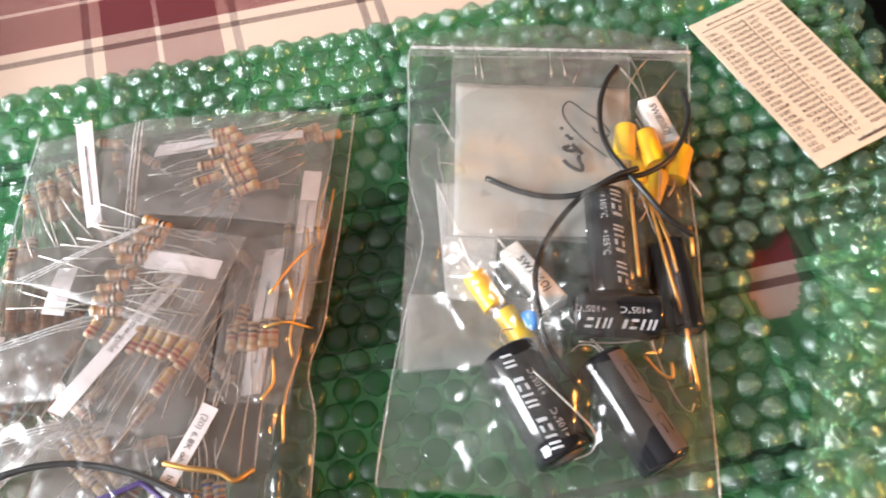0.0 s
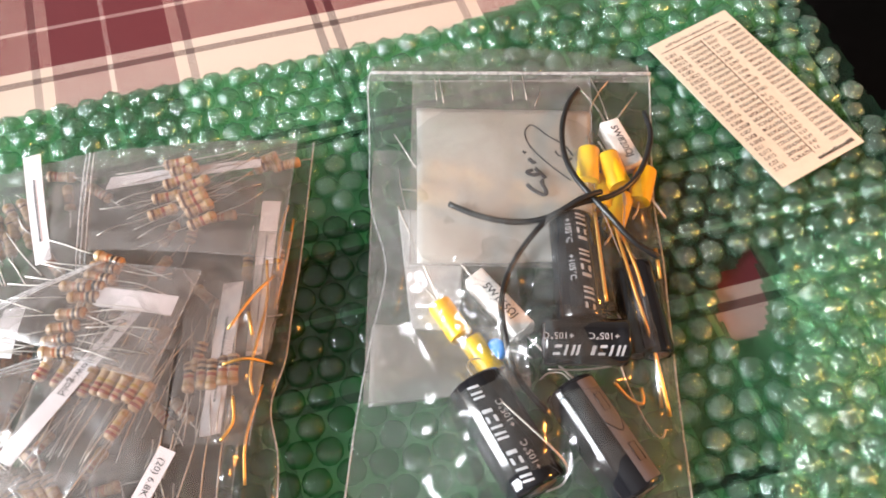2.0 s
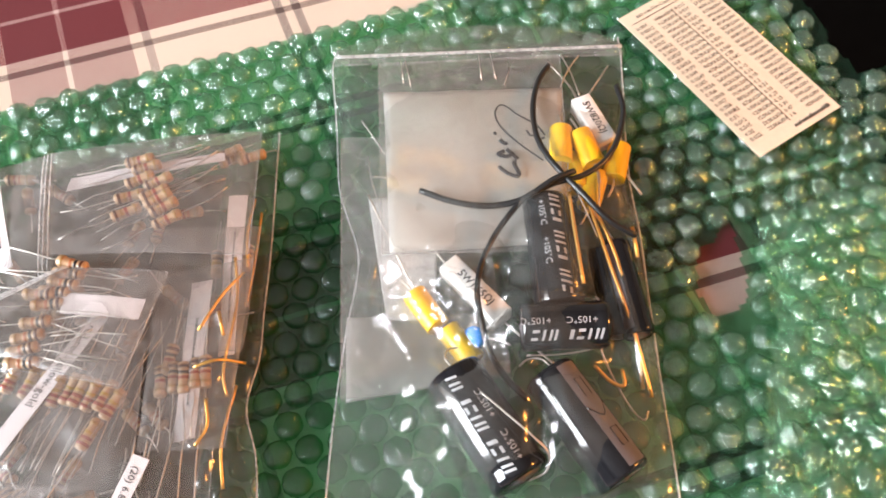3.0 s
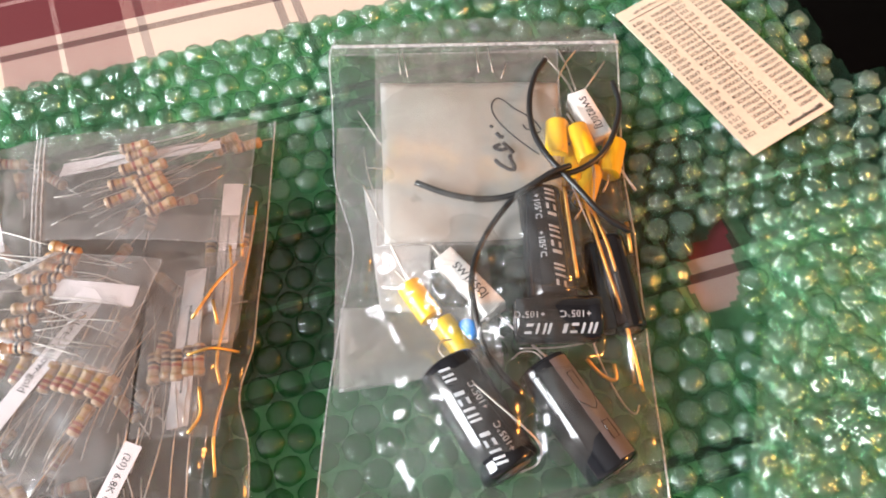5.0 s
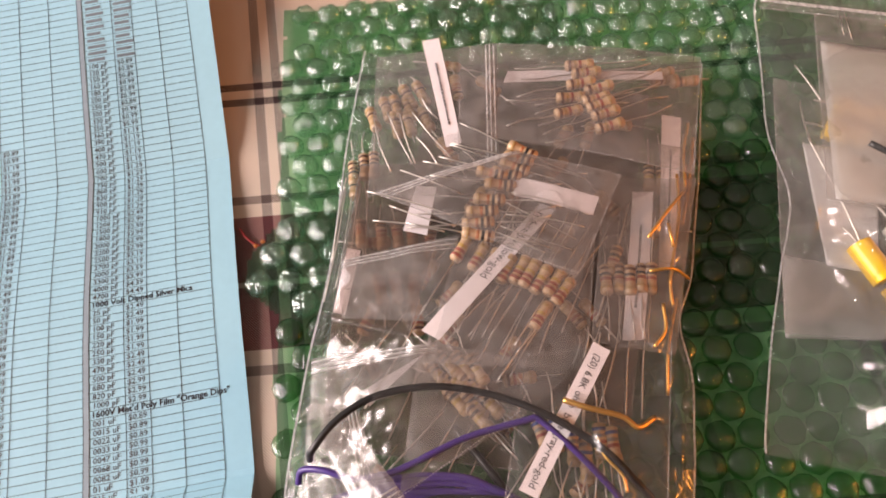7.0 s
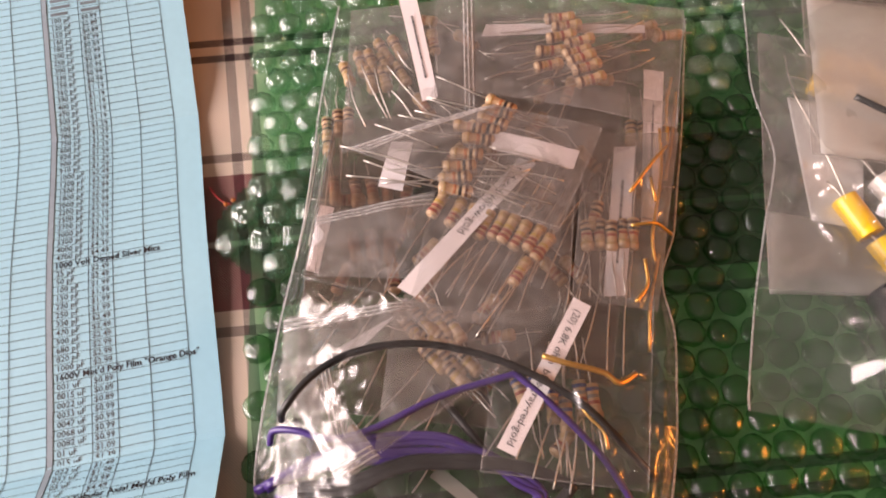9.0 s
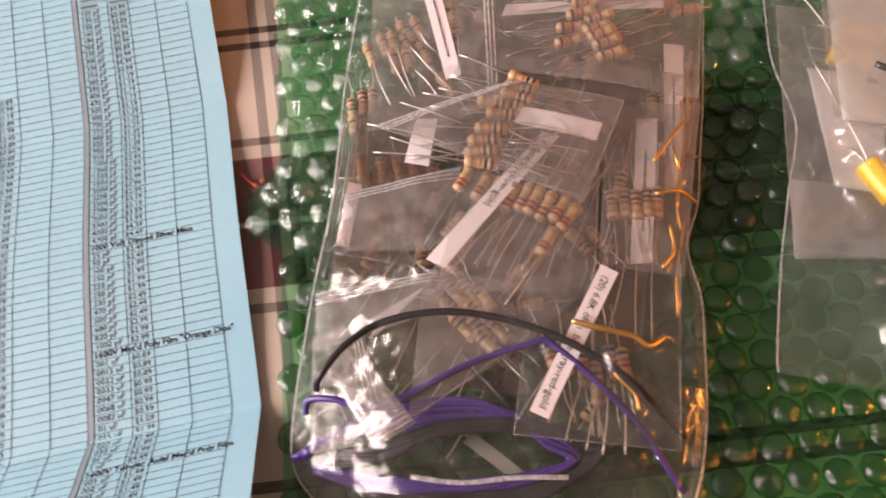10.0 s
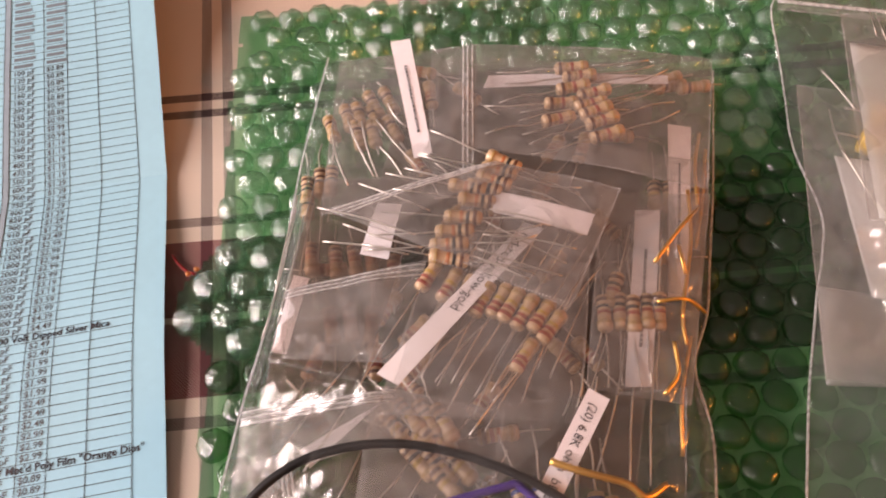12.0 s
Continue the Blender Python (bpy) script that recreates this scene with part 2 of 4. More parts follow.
def thing(name, label, category, group="", at=(0, 0, 0), kind=""):
    """An Empty at the base of a thing; its parts keep plan coordinates."""
    ob = new(name)
    ob.empty_display_size = 0.01
    return tagged(ob, label, category, group, kind)


def smooth_path(pts, steps=6):
    """A curve through the given points."""
    pts = [Vector(p) for p in pts]
    if len(pts) < 3:
        return pts
    ext = [2 * pts[0] - pts[1]] + pts + [2 * pts[-1] - pts[-2]]
    out = []
    for i in range(1, len(ext) - 2):
        a, b, c, d = ext[i - 1:i + 3]
        for k in range(steps):
            t = k / steps
            out.append(0.5 * (2 * b + (c - a) * t + (2 * a - 5 * b + 4 * c - d) * t * t + (3 * b - a - 3 * c + d) * t ** 3))
    return out + [pts[-1]]


def tube(pts, r, segs=8, steps=6, bm=None, taper=None, flat=1.0):
    """A round wire along a smooth path, with closed ends."""
    bm = bm or bmesh.new()
    path = smooth_path(pts, steps)
    rings, side = [], None
    for i, p in enumerate(path):
        d = (path[min(i + 1, len(path) - 1)] - path[max(i - 1, 0)])
        d = d.normalized() if d.length > 1e-6 else Vector((1, 0, 0))
        side = d.cross(Vector((0, 0, 1))) if side is None else side - d * side.dot(d)
        if side.length < 1e-3:
            side = d.cross(Vector((0, 1, 0.3)))
        side.normalize()
        up = side.cross(d)
        k = r * (taper(i / max(1, len(path) - 1)) if taper else 1)
        rings.append([bm.verts.new(p + (side * math.cos(a) + up * math.sin(a) * flat) * k)
                      for a in [2 * math.pi * n / segs for n in range(segs)]])
    for a, b in zip(rings, rings[1:]):
        for n in range(segs):
            bm.faces.new((a[n], a[(n + 1) % segs], b[(n + 1) % segs], b[n]))
    bm.faces.new(rings[0][::-1])
    bm.faces.new(rings[-1])
    return bm


def lathe(profile, segs=20, bm=None):
    """A body turned round the x axis from (x, radius) pairs; the ends are closed."""
    bm = bm or bmesh.new()
    rings = [[bm.verts.new((x, r * math.cos(a), r * math.sin(a))) for a in [2 * math.pi * n / segs for n in range(segs)]]
             for x, r in profile]
    for a, b in zip(rings, rings[1:]):
        for n in range(segs):
            bm.faces.new((a[n], b[n], b[(n + 1) % segs], a[(n + 1) % segs]))
    bm.faces.new(rings[0])
    bm.faces.new(rings[-1][::-1])
    return bm


def box(x0, x1, y0, y1, z0, z1, bevel=0.0):
    bm = bmesh.new()
    bmesh.ops.create_cube(bm, size=1)
    for v in bm.verts:
        v.co = Vector((x0 + (v.co.x + 0.5) * (x1 - x0), y0 + (v.co.y + 0.5) * (y1 - y0), z0 + (v.co.z + 0.5) * (z1 - z0)))
    if bevel:
        bmesh.ops.bevel(bm, geom=bm.edges[:], offset=bevel, segments=2, affect="EDGES", profile=0.5)
    return bm


def sheet_grid(place, nu, nv, keep=None):
    """A grid of nu x nv cells whose corners lie at place(s, t)."""
    bm = bmesh.new()
    vs = [[bm.verts.new(place(i / nu, j / nv)) for i in range(nu + 1)] for j in range(nv + 1)]
    for j in range(nv):
        for i in range(nu):
            if keep is None or keep((i + 0.5) / nu, (j + 0.5) / nv):
                bm.faces.new((vs[j][i], vs[j][i + 1], vs[j + 1][i + 1], vs[j + 1][i]))
    return bm


def thick(bm, t):
    """Gives a sheet its thickness downwards."""
    bm.normal_update()
    bmesh.ops.solidify(bm, geom=bm.faces[:], thickness=t)
    return bm


def wob(x, y, scale, seed=0.0):
    """Smooth noise over the plan, -1 to 1."""
    return noise.noise(Vector((x * scale, y * scale, seed)))


def text_mesh(words, size, align="LEFT", bold=0.0):
    """The outline of words as flat vertices and faces, in units of size."""
    cu = bpy.data.curves.new("words", "FONT")
    cu.body, cu.size, cu.align_x, cu.align_y = words, size, align, "CENTER"
    cu.resolution_u, cu.offset = 2, bold * size
    ob = bpy.data.objects.new("words", cu)
    me = bpy.data.meshes.new_from_object(ob)
    bm = bmesh.new()
    bm.from_mesh(me)
    bpy.data.objects.remove(ob)
    bpy.data.curves.remove(cu)
    bpy.data.meshes.remove(me)
    return bm


def mapped(bm, f):
    for v in bm.verts:
        v.co = Vector(f(v.co.x, v.co.y))
    return bm


def merged(bms):
    out = bmesh.new()
    for b in bms:
        me = bpy.data.meshes.new("tmp")
        b.to_mesh(me)
        b.free()
        out.from_mesh(me)
        bpy.data.meshes.remove(me)
    return out


# ---- the room, plain and out of view ----
def slab(name, x0, x1, y0, y1, z0, z1, mat, label=""):
    return tagged(part(name, box(x0, x1, y0, y1, z0, z1), mat, smooth=False), label, name.split("_")[0], kind="structure")


slab("floor", -1900, 2100, -2000, 2000, -800, -750, M_FLOOR, "very dark floor below the table")
slab("ceiling", -1900, 2100, -2000, 2000, 1700, 1750, M_CEIL, "plain off-white ceiling")
slab("wall_east", 2100, 2200, -2000, 2000, -750, 1700, M_WALL, "plain painted wall")
slab("wall_south", -1900, 2100, -2100, -2000, -750, 1700, M_WALL, "plain painted wall")
slab("wall_north", -1900, 2100, 2000, 2100, -750, 1700, M_WALL, "plain painted wall")
# the window side: wall pieces round one opening
wall_w = tagged(part("wall_west", merged([
    box(-2000, -1900, -2000, -1400, -750, 1700), box(-2000, -1900, -100, 2000, -750, 1700),
    box(-2000, -1900, -1400, -100, -750, 100), box(-2000, -1900, -1400, -100, 1400, 1700)]), M_WALL, smooth=False),
    "plain painted wall with a window opening", "wall", kind="structure")

# ---- the table and its cloth ----
CT, ST = math.cos(radians(18.2)), math.sin(radians(18.2))


def turned(u, v, z=0.0, c=CT, s=ST):
    return Vector((u * c - v * s, u * s + v * c, z))


table = thing("table", "dark wooden table under a plaid cloth", "table")
part("tabletop", thick(sheet_grid(lambda s, t: turned(-750 + 912 * s, -650 + 1000 * t, -2.5), 4, 4), 24), M_TABLE, table, smooth=False)
for lu, lv in ((-720, -620), (130, -620), (-720, 320), (130, 320)):
    part("leg", merged([box(lu - 25, lu + 25, lv - 25, lv + 25, -750, -26, 3)]), M_TABLE, table, smooth=False)
for ob in table.children:
    if ob.name.startswith("leg"):
        ob.rotation_euler.z = radians(18.2)


def cloth_place(s, t):
    u, v = -760 + 921 * s, -660 + 1020 * t
    return turned(u, v, 0.35 * wob(u, v, 0.02) - 0.3)


cloth = tagged(part("tablecloth", thick(sheet_grid(cloth_place, 120, 120), 0.8), M_CLOTH),
               "red and cream plaid woven cotton tablecloth, lying flat", "tablecloth")

# ---- green bubble wrap ----
CW, SW = math.cos(radians(18.2)), math.sin(radians(18.2))
WRAP_O = Vector((-160.0, -36.0))   # the far corner beside the price sheet


def wrap_xy(a, b):
    """a along the wrap's far edge, b towards the camera."""
    return WRAP_O.x + a * CW + b * SW, WRAP_O.y + a * SW - b * CW


def wrap_ab(x, y):
    dx, dy = x - WRAP_O.x, y - WRAP_O.y
    return dx * CW + dy * SW, dx * SW - dy * CW


def wrap_floor(x, y):
    a, b = wrap_ab(x, y)
    return 1.0 + 0.7 * (wob(x, y, 0.03, 3) + 0.5) + 0.35 * math.sin(b * 0.21 + wob(x, y, 0.02) * 2)


def torn(x, y):
    """The hole: wide below, a notch on one side and a narrow tongue at its far end."""
    ha, hb = (x - 125.8) / 7.3, (y + 83) / 12.5
    if ha * ha + hb * hb < 1 + 0.3 * wob(x, y, 0.2, 8):
        return True
    middle = 129 + 0.2 * (y + 70)
    return -76 < y < -62 and abs(x - middle) < 5.0 * (-62 - y) / 14 + 0.8 * wob(x, y, 0.3, 5)


def in_wrap(a, b):
    x, y = wrap_xy(a, b)
    if torn(x, y):
        return False
    left = -1.5 + 1.6 * wob(0, b, 0.12)
    if 88 < b < 118:
        left -= 10 * math.sin((b - 88) / 30 * math.pi)
    right = 334 + 2.5 * wob(5, b, 0.1)
    if b > 78:
        right += 14
    far = -1 + 2.0 * wob(a, 0, 0.06)
    if a > 195:
        far -= min(13, (a - 195) * 0.2)
    return left < a < right and far < b < 262


wrap = thing("bubble_wrap", "green translucent bubble wrap sheet with a torn hole, on the tablecloth", "bubble wrap")
A0, A1, B0, B1 = -14, 352, -18, 264
part("film_sheet", sheet_grid(lambda s, t: (*wrap_xy(A0 + (A1 - A0) * s, B0 + (B1 - B0) * t),
                                            wrap_floor(*wrap_xy(A0 + (A1 - A0) * s, B0 + (B1 - B0) * t))), 260, 200,
                              keep=lambda s, t: in_wrap(A0 + (A1 - A0) * s, B0 + (B1 - B0) * t)), M_WRAP, wrap)


def dome(seed, flat):
    """One air bubble: a squashed, dented cap standing on its ring."""
    bm = bmesh.new()
    rnd = random.Random(seed)
    segs, rings = 14, []
    for r, z in ((4.15, 0.0), (4.1, 1.1), (3.75, 2.2), (2.9, 3.05), (1.6, 3.45)):
        rings.append([bm.verts.new((r * math.cos(a) * (1 + rnd.uniform(-.085, .085)), r * math.sin(a) * (1 + rnd.uniform(-.085, .085)),
                                    z * flat + (rnd.uniform(-.46, .46) * flat if z else 0)))
                      for a in [2 * math.pi * n / segs for n in range(segs)]])
    top = bm.verts.new((rnd.uniform(-.4, .4), rnd.uniform(-.4, .4), 3.55 * flat))
    for p, q in zip(rings, rings[1:]):
        for n in range(segs):
            bm.faces.new((p[n], p[(n + 1) % segs], q[(n + 1) % segs], q[n]))
    for n in range(segs):
        bm.faces.new((rings[-1][n], rings[-1][(n + 1) % segs], top))
    return bm


DOMES = [mesh_of("bubble", dome(n, (1.15, 1.0, 1.2, 0.85, 1.1, 0.8)[n]), M_BUBBLE) for n in range(6)]


def bubble_sites():
    rnd = random.Random(4)
    row, b = 0, 3.5
    while b < 260:
        a = 2.0 + (4.6 if row % 2 else 0.0) - 14
        while a < 350:
            if in_wrap(a - 2.5, b) and in_wrap(a + 2.5, b) and in_wrap(a, b - 2):
                x, y = wrap_xy(a + rnd.uniform(-.5, .5), b + rnd.uniform(-.5, .5))
                yield a, b, x, y, rnd
            a += 9.2
        b += 8.0
        row += 1


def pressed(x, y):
    """How far a bag's weight flattens bubbles under or near it; below 1, also darkened."""
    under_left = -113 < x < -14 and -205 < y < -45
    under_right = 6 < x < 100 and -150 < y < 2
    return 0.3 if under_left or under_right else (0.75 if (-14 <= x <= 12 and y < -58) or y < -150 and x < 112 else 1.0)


loose, near = {True: ([], []), False: ([], [])}, 0
for a, b, x, y, rnd in bubble_sites():
    me = DOMES[rnd.randrange(6)]
    m = Matrix.Translation((x * MM, y * MM, wrap_floor(x, y) * MM)) @ Euler((rnd.uniform(-.1, .1), rnd.uniform(-.1, .1), rnd.uniform(0, 6.28))).to_matrix().to_4x4() \
        @ Matrix.Diagonal((1, 1, pressed(x, y) * rnd.uniform(0.85, 1.15), 1))
    if pressed(x, y) == 1 and near < 300 and (x < 30 or y > -110):
        ob = new("bubble", me)
        ob.parent, ob.matrix_basis = wrap, m
        near += 1
    else:
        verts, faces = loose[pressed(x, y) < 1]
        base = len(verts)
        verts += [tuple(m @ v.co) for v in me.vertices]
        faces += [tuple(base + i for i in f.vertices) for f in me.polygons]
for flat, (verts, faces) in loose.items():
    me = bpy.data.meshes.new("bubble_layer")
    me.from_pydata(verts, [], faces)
    # flattened bubbles take the darker tint
    me.materials.append(M_DARK_BUBBLE if flat else M_BUBBLE)
    me.polygons.foreach_set("use_smooth", [True] * len(me.polygons))
    rest = new("bubble_layer", me)
    rest.parent = wrap
    tagged(rest, kind="stuff")


# a second, loose layer of the wrap, smooth side up, over the part beside the torn hole
def overlap_place(s, t):
    b = 3 + 150 * t
    left = 137.5 - 30 * max(0.0, t - 0.24) ** 0.8 + 1.6 * wob(0, b, 0.15)
    x = left + (205 - left) * s
    y = -62 - b + 18 * (s - 0.1) + 2.0 * wob(x, 3, 0.09) * (1 - t)
    cell = math.sin(x * 0.683 + 0.5 * math.sin(y * .3)) * math.sin(y * 0.75 + x * .22)
    return Vector((x, y, 7.6 + 1.1 * wob(x, y, 0.05, 2) + 0.9 * max(0.0, cell) + 0.5 * abs(wob(x, y, 0.2, 4))))


top_verts, top_faces = [], []
rnd = random.Random(9)
for row in range(18):
    for col in range(11):
        x, y = 113 + col * 9.2 + (4.6 if row % 2 else 0) + rnd.uniform(-.5, .5), -66 - row * 8.0 + 2.6 * col + rnd.uniform(-.5, .5)
        t = (-62 - y + 18 * ((x - 120) / 85 - 0.1)) / 150
        if t < 0.03 or t > 1 or x < 137.5 - 30 * max(0.0, t - 0.24) ** 0.8 + 4 or wrap_ab(x, y)[0] > 341 or torn(x - 3, y) or torn(x, y):
            continue
        me = DOMES[rnd.randrange(6)]
        m = Matrix.Translation((x * MM, y * MM, 7.4 * MM)) @ Euler((rnd.uniform(-.15, .15), rnd.uniform(-.15, .15), rnd.uniform(0, 6.28))).to_matrix().to_4x4() @ Matrix.Diagonal((1, 1, rnd.uniform(0.6, 1.0), 1))
        base = len(top_verts)
        top_verts += [tuple(m @ v.co) for v in me.vertices]
        top_faces += [tuple(base + i for i in f.vertices) for f in me.polygons]
me = bpy.data.meshes.new("bubble_layer")
me.from_pydata(top_verts, [], top_faces)
me.materials.append(M_BUBBLE)
me.polygons.foreach_set("use_smooth", [True] * len(me.polygons))
upper = new("bubble_layer", me)
upper.parent = wrap
tagged(upper, kind="stuff")
part("overlapping_layer", sheet_grid(overlap_place, 90, 150, keep=lambda s, t: wrap_ab(*overlap_place(s, t)[:2])[0] < 346 and not torn(*overlap_place(s, t)[:2])), M_OVERLAP, wrap, "loose second layer of film")

# ---- electronic parts ----
def axis_pose(p, q, z0, z1=None):
    """The pose of a thing built along x, whose middle lies between the plan points p and q."""
    z1 = z0 if z1 is None else z1
    a, b = Vector((*p, z0)) * MM, Vector((*q, z1)) * MM
    d = (b - a).normalized()
    m = d.to_track_quat("X", "Z").to_matrix().to_4x4()
    m.translation = (a + b) / 2
    return m


def resistor(bands, seed, reach):
    """Axial carbon film resistor along x: tan dog-bone body, colour rings, two wires."""
    ob = thing("resistor", "tan axial resistor with colour bands and long wire leads", "resistor", "resistors in the small bags")
    prof = [(-4.65, 0.5), (-4.5, 1.3), (-4.1, 1.72), (-3.2, 1.8), (-2.5, 1.75), (-2.0, 1.55), (2.0, 1.55), (2.5, 1.75), (3.2, 1.8), (4.1, 1.72), (4.5, 1.3), (4.65, 0.5)]
    part("body", lathe(prof, 14), M_TAN, ob)
    for x, c in zip((-3.0, -1.3, 0.2, 2.9), bands):
        r = 1.83 if abs(x) > 2.4 else 1.59
        part("band", lathe([(x - .45, r - .06), (x - .4, r), (x + .4, r), (x + .45, r - .06)], 14), BAND[c], ob, c + " band")
    rnd = random.Random(seed)
    for s in (-1, 1):
        part("lead", tube([(s * 4.4, 0, 0), (s * (4.4 + reach * .3), rnd.uniform(-.4, .4), 0.1), (s * (4.4 + reach * .6), rnd.uniform(-.5, .5), rnd.uniform(-.3, .3)),
                           (s * (4.4 + reach), rnd.uniform(-1, 1), rnd.uniform(-.5, .5))], 0.22, 5, 2), M_LEAD, ob)
    return ob


PROTO = {}
REACH = dict(corner=3.5, buried=7, edge=12, side=9, top_left=3, middle=16, upright=14, bottom=12, diagonal=10, top_right=16)


def put_resistor(kind, bands, p, q, z, z1=None, spin=None, flip=False):
    m = axis_pose(q if flip else p, p if flip else q, z, z1) @ Euler((spin if spin is not None else 0.7, 0, 0)).to_matrix().to_4x4()
    if kind not in PROTO:
        PROTO[kind] = resistor(bands, len(PROTO), REACH.get(kind, 18))
        PROTO[kind].matrix_basis = m
        return PROTO[kind]
    return copy_thing(PROTO[kind], m)


def cluster(kind, bands, flat, z, flip=False, seed=1):
    """Resistors from a flat run of end points x0, y0, x1, y1, lying on one another."""
    rnd = random.Random(seed)
    for i in range(0, len(flat) - 3, 4):
        p, q = Vector(flat[i:i + 2]), Vector(flat[i + 2:i + 4])
        mid, d = (p + q) / 2, (q - p).normalized()
        put_resistor(kind, bands, mid - d * 4.6, mid + d * 4.6, z + rnd.uniform(-.5, .8), z + rnd.uniform(-.5, .8), rnd.uniform(0, 6), flip)


# (a) the bag set against the sheet: what each small bag holds
cluster("top_left", ("gold", "brown", "gold", "gold"), (-115, -80, -111, -86.5, -112, -75, -108, -82, -109, -74, -105, -81, -105, -74, -101, -80, -107, -69.6, -102, -75.2, -103, -67.6, -98.6, -73,
        -107, -81, -104, -86.5, -103, -80, -100, -85.5, -99, -77, -95, -82), 12.8)
cluster("top_right", ("brown", "gold", "red", "gold"), (-57.6, -52.8, -50, -51.1, -54.5, -55.5, -47.9, -53.3, -55.4, -60.6, -49, -57.6, -49.3, -61, -43.7, -58.2, -58, -66.3, -50.7, -63.5,
        -49.5, -65.5, -44, -62.1, -57.7, -72.7, -50.7, -68.5, -49, -68.6, -41.2, -63.6, -46.2, -70.5, -40, -66.6, -44.7, -75, -37.7, -70.9), 17)
cluster("middle", ("brown", "black", "orange", "gold"), (-62.3, -90, -67.5, -88.8, -63.6, -95.8, -68.7, -95, -69.5, -99.1, -74.4, -99.2, -65.7, -101.7, -72, -102.6, -67.8, -107.3, -74.1, -107.8,
        -68.6, -111.2, -75.4, -112.7, -68.6, -114.9, -76.2, -116.6, -68.4, -119.3, -74.6, -119.8, -62, -92.6, -69, -92.2, -64.5, -98.4, -71.5, -98), 19.6)
cluster("lower", ("red", "red", "yellow", "gold"), (-61.3, -122.5, -63, -129.6, -57.4, -122.2, -59.3, -128.7, -54.2, -122.3, -56.7, -129.9, -50.9, -123.3, -53.4, -130.8, -47, -123.3, -49.6, -130.8,
        -44.2, -126.1, -47, -132.7, -49, -134, -51.5, -141.2, -74.2, -118.5, -76.7, -126.5, -69.3, -120.2, -71.3, -127.6, -65.5, -121, -67.3, -129), 15.5, flip=True)
cluster("upright", ("brown", "black", "red", "gold"), (-35.5, -118.2, -33.9, -126.4, -32.2, -116.5, -30.6, -125.6, -29.1, -116.7, -27.5, -125.7, -26.2, -115.2, -24.7, -124.3, -23.2, -115.3, -22.3, -122.9,
        -33, -112, -34, -120), 13.4)
cluster("edge", ("black", "brown", "yellow", "gold"), (-27.1, -80, -26.1, -88, -23.5, -79, -22.5, -87.5, -17.5, -78, -16.5, -86.5, -20.2, -79, -19.4, -87.4), 9)
cluster("side", ("brown", "brown", "black", "gold"), (-116, -97.2, -113, -105.5, -113.6, -93.8, -110.6, -102.3, -110.6, -92.5, -108, -101.5, -114.6, -101.5, -111.5, -109.8), 8.5)
cluster("buried", ("brown", "red", "orange", "gold"), (-107.7, -118.2, -105, -124.6, -101.6, -117, -98.5, -124.7, -97, -116.2, -94, -123.2, -92.4, -116, -89.9, -123.2, -93.2, -132, -90, -139.5, -97.5, -134, -94, -141.2,
        -87.6, -131, -85.5, -139.6, -86.5, -116.5, -84.5, -124.5), 9.5)
cluster("diagonal", ("brown", "black", "yellow", "gold"), (-74, -154.2, -69.3, -157.4, -69.8, -153.2, -65.6, -157.4, -66.1, -153.1, -61.7, -158, -72, -159.6, -65.8, -160.6, -66.5, -158.9, -61.8, -161.1,
        -69.5, -163, -64.7, -166.3, -64.9, -163.1, -60.2, -166.6, -62.8, -166.3, -58.4, -169.4, -60.9, -162.2, -56.6, -165, -76, -157, -71, -161), 13)
cluster("bottom", ("blue", "grey", "red", "gold"), (-46, -165.5, -42.3, -172.3, -42, -163.8, -39.6, -171.7, -37.2, -166.5, -35.1, -174, -33.7, -166.3, -32.3, -174, -30.8, -163.2, -28.6, -170.7, -27.8, -163.6, -25.3, -170.8,
        -33.3, -169.6, -31.3, -177.8), 14)
cluster("corner", ("gold", "brown", "gold", "gold"), (-32, -46.5, -24.5, -43.5, -30.5, -49, -22.5, -46, -24, -48, -16.8, -45.5), 11)
# those half hidden lower down in the pile
rnd = random.Random(12)
for n in range(34):
    x, y = rnd.uniform(-104, -22), rnd.uniform(-190, -52)
    an = rnd.choice((1.2, 1.3, 1.9, 0.2, 2.6)) + rnd.uniform(-.2, .2)
    d = Vector((math.cos(an), math.sin(an))) * 4.6
    put_resistor("buried", None, Vector((x, y)) - d, Vector((x, y)) + d, rnd.uniform(8, 9.5), rnd.uniform(8, 9.5), rnd.uniform(0, 6))

# loose runs of wire ends that cross the pile
def lead_fan(name, pairs, z, label):
    fan = thing(name, label, "wire leads")
    rnd = random.Random(len(pairs))
    for i in range(0, len(pairs) - 3, 4):
        a, b = Vector((*pairs[i:i + 2], z)), Vector((*pairs[i + 2:i + 4], z + rnd.uniform(-1, 1)))
        mid = (a + b) / 2 + Vector((rnd.uniform(-.8, .8), rnd.uniform(-.8, .8), 0.3))
        part("lead", tube([a, mid, b], 0.23, 5, 4), M_LEAD, fan)
    return fan


lead_fan("resistor_leads", (-108, -83, -96, -99, -104, -83, -95, -99, -100.5, -81.5, -85, -95, -111, -87, -101, -104, -99, -75.5, -92.5, -81.5, -97, -90, -88, -99, -82, -92, -77.5, -95.5),
         18, "thin tinned leads hanging from a row of resistors")
lead_fan("resistor_leads", (-65.2, -104.5, -42.7, -106.8, -65.3, -111.9, -43.5, -111.5, -66.1, -115.8, -45.5, -118.2, -67.2, -117.8, -52.6, -121.5, -80.7, -120.9, -101.2, -121.9,
         -80.4, -115.4, -105.2, -113.6, -78.1, -118.5, -97.8, -116.6, -79, -108, -98, -104, -66, -108, -45, -115), 20.5, "thin tinned resistor leads lying across a small bag")
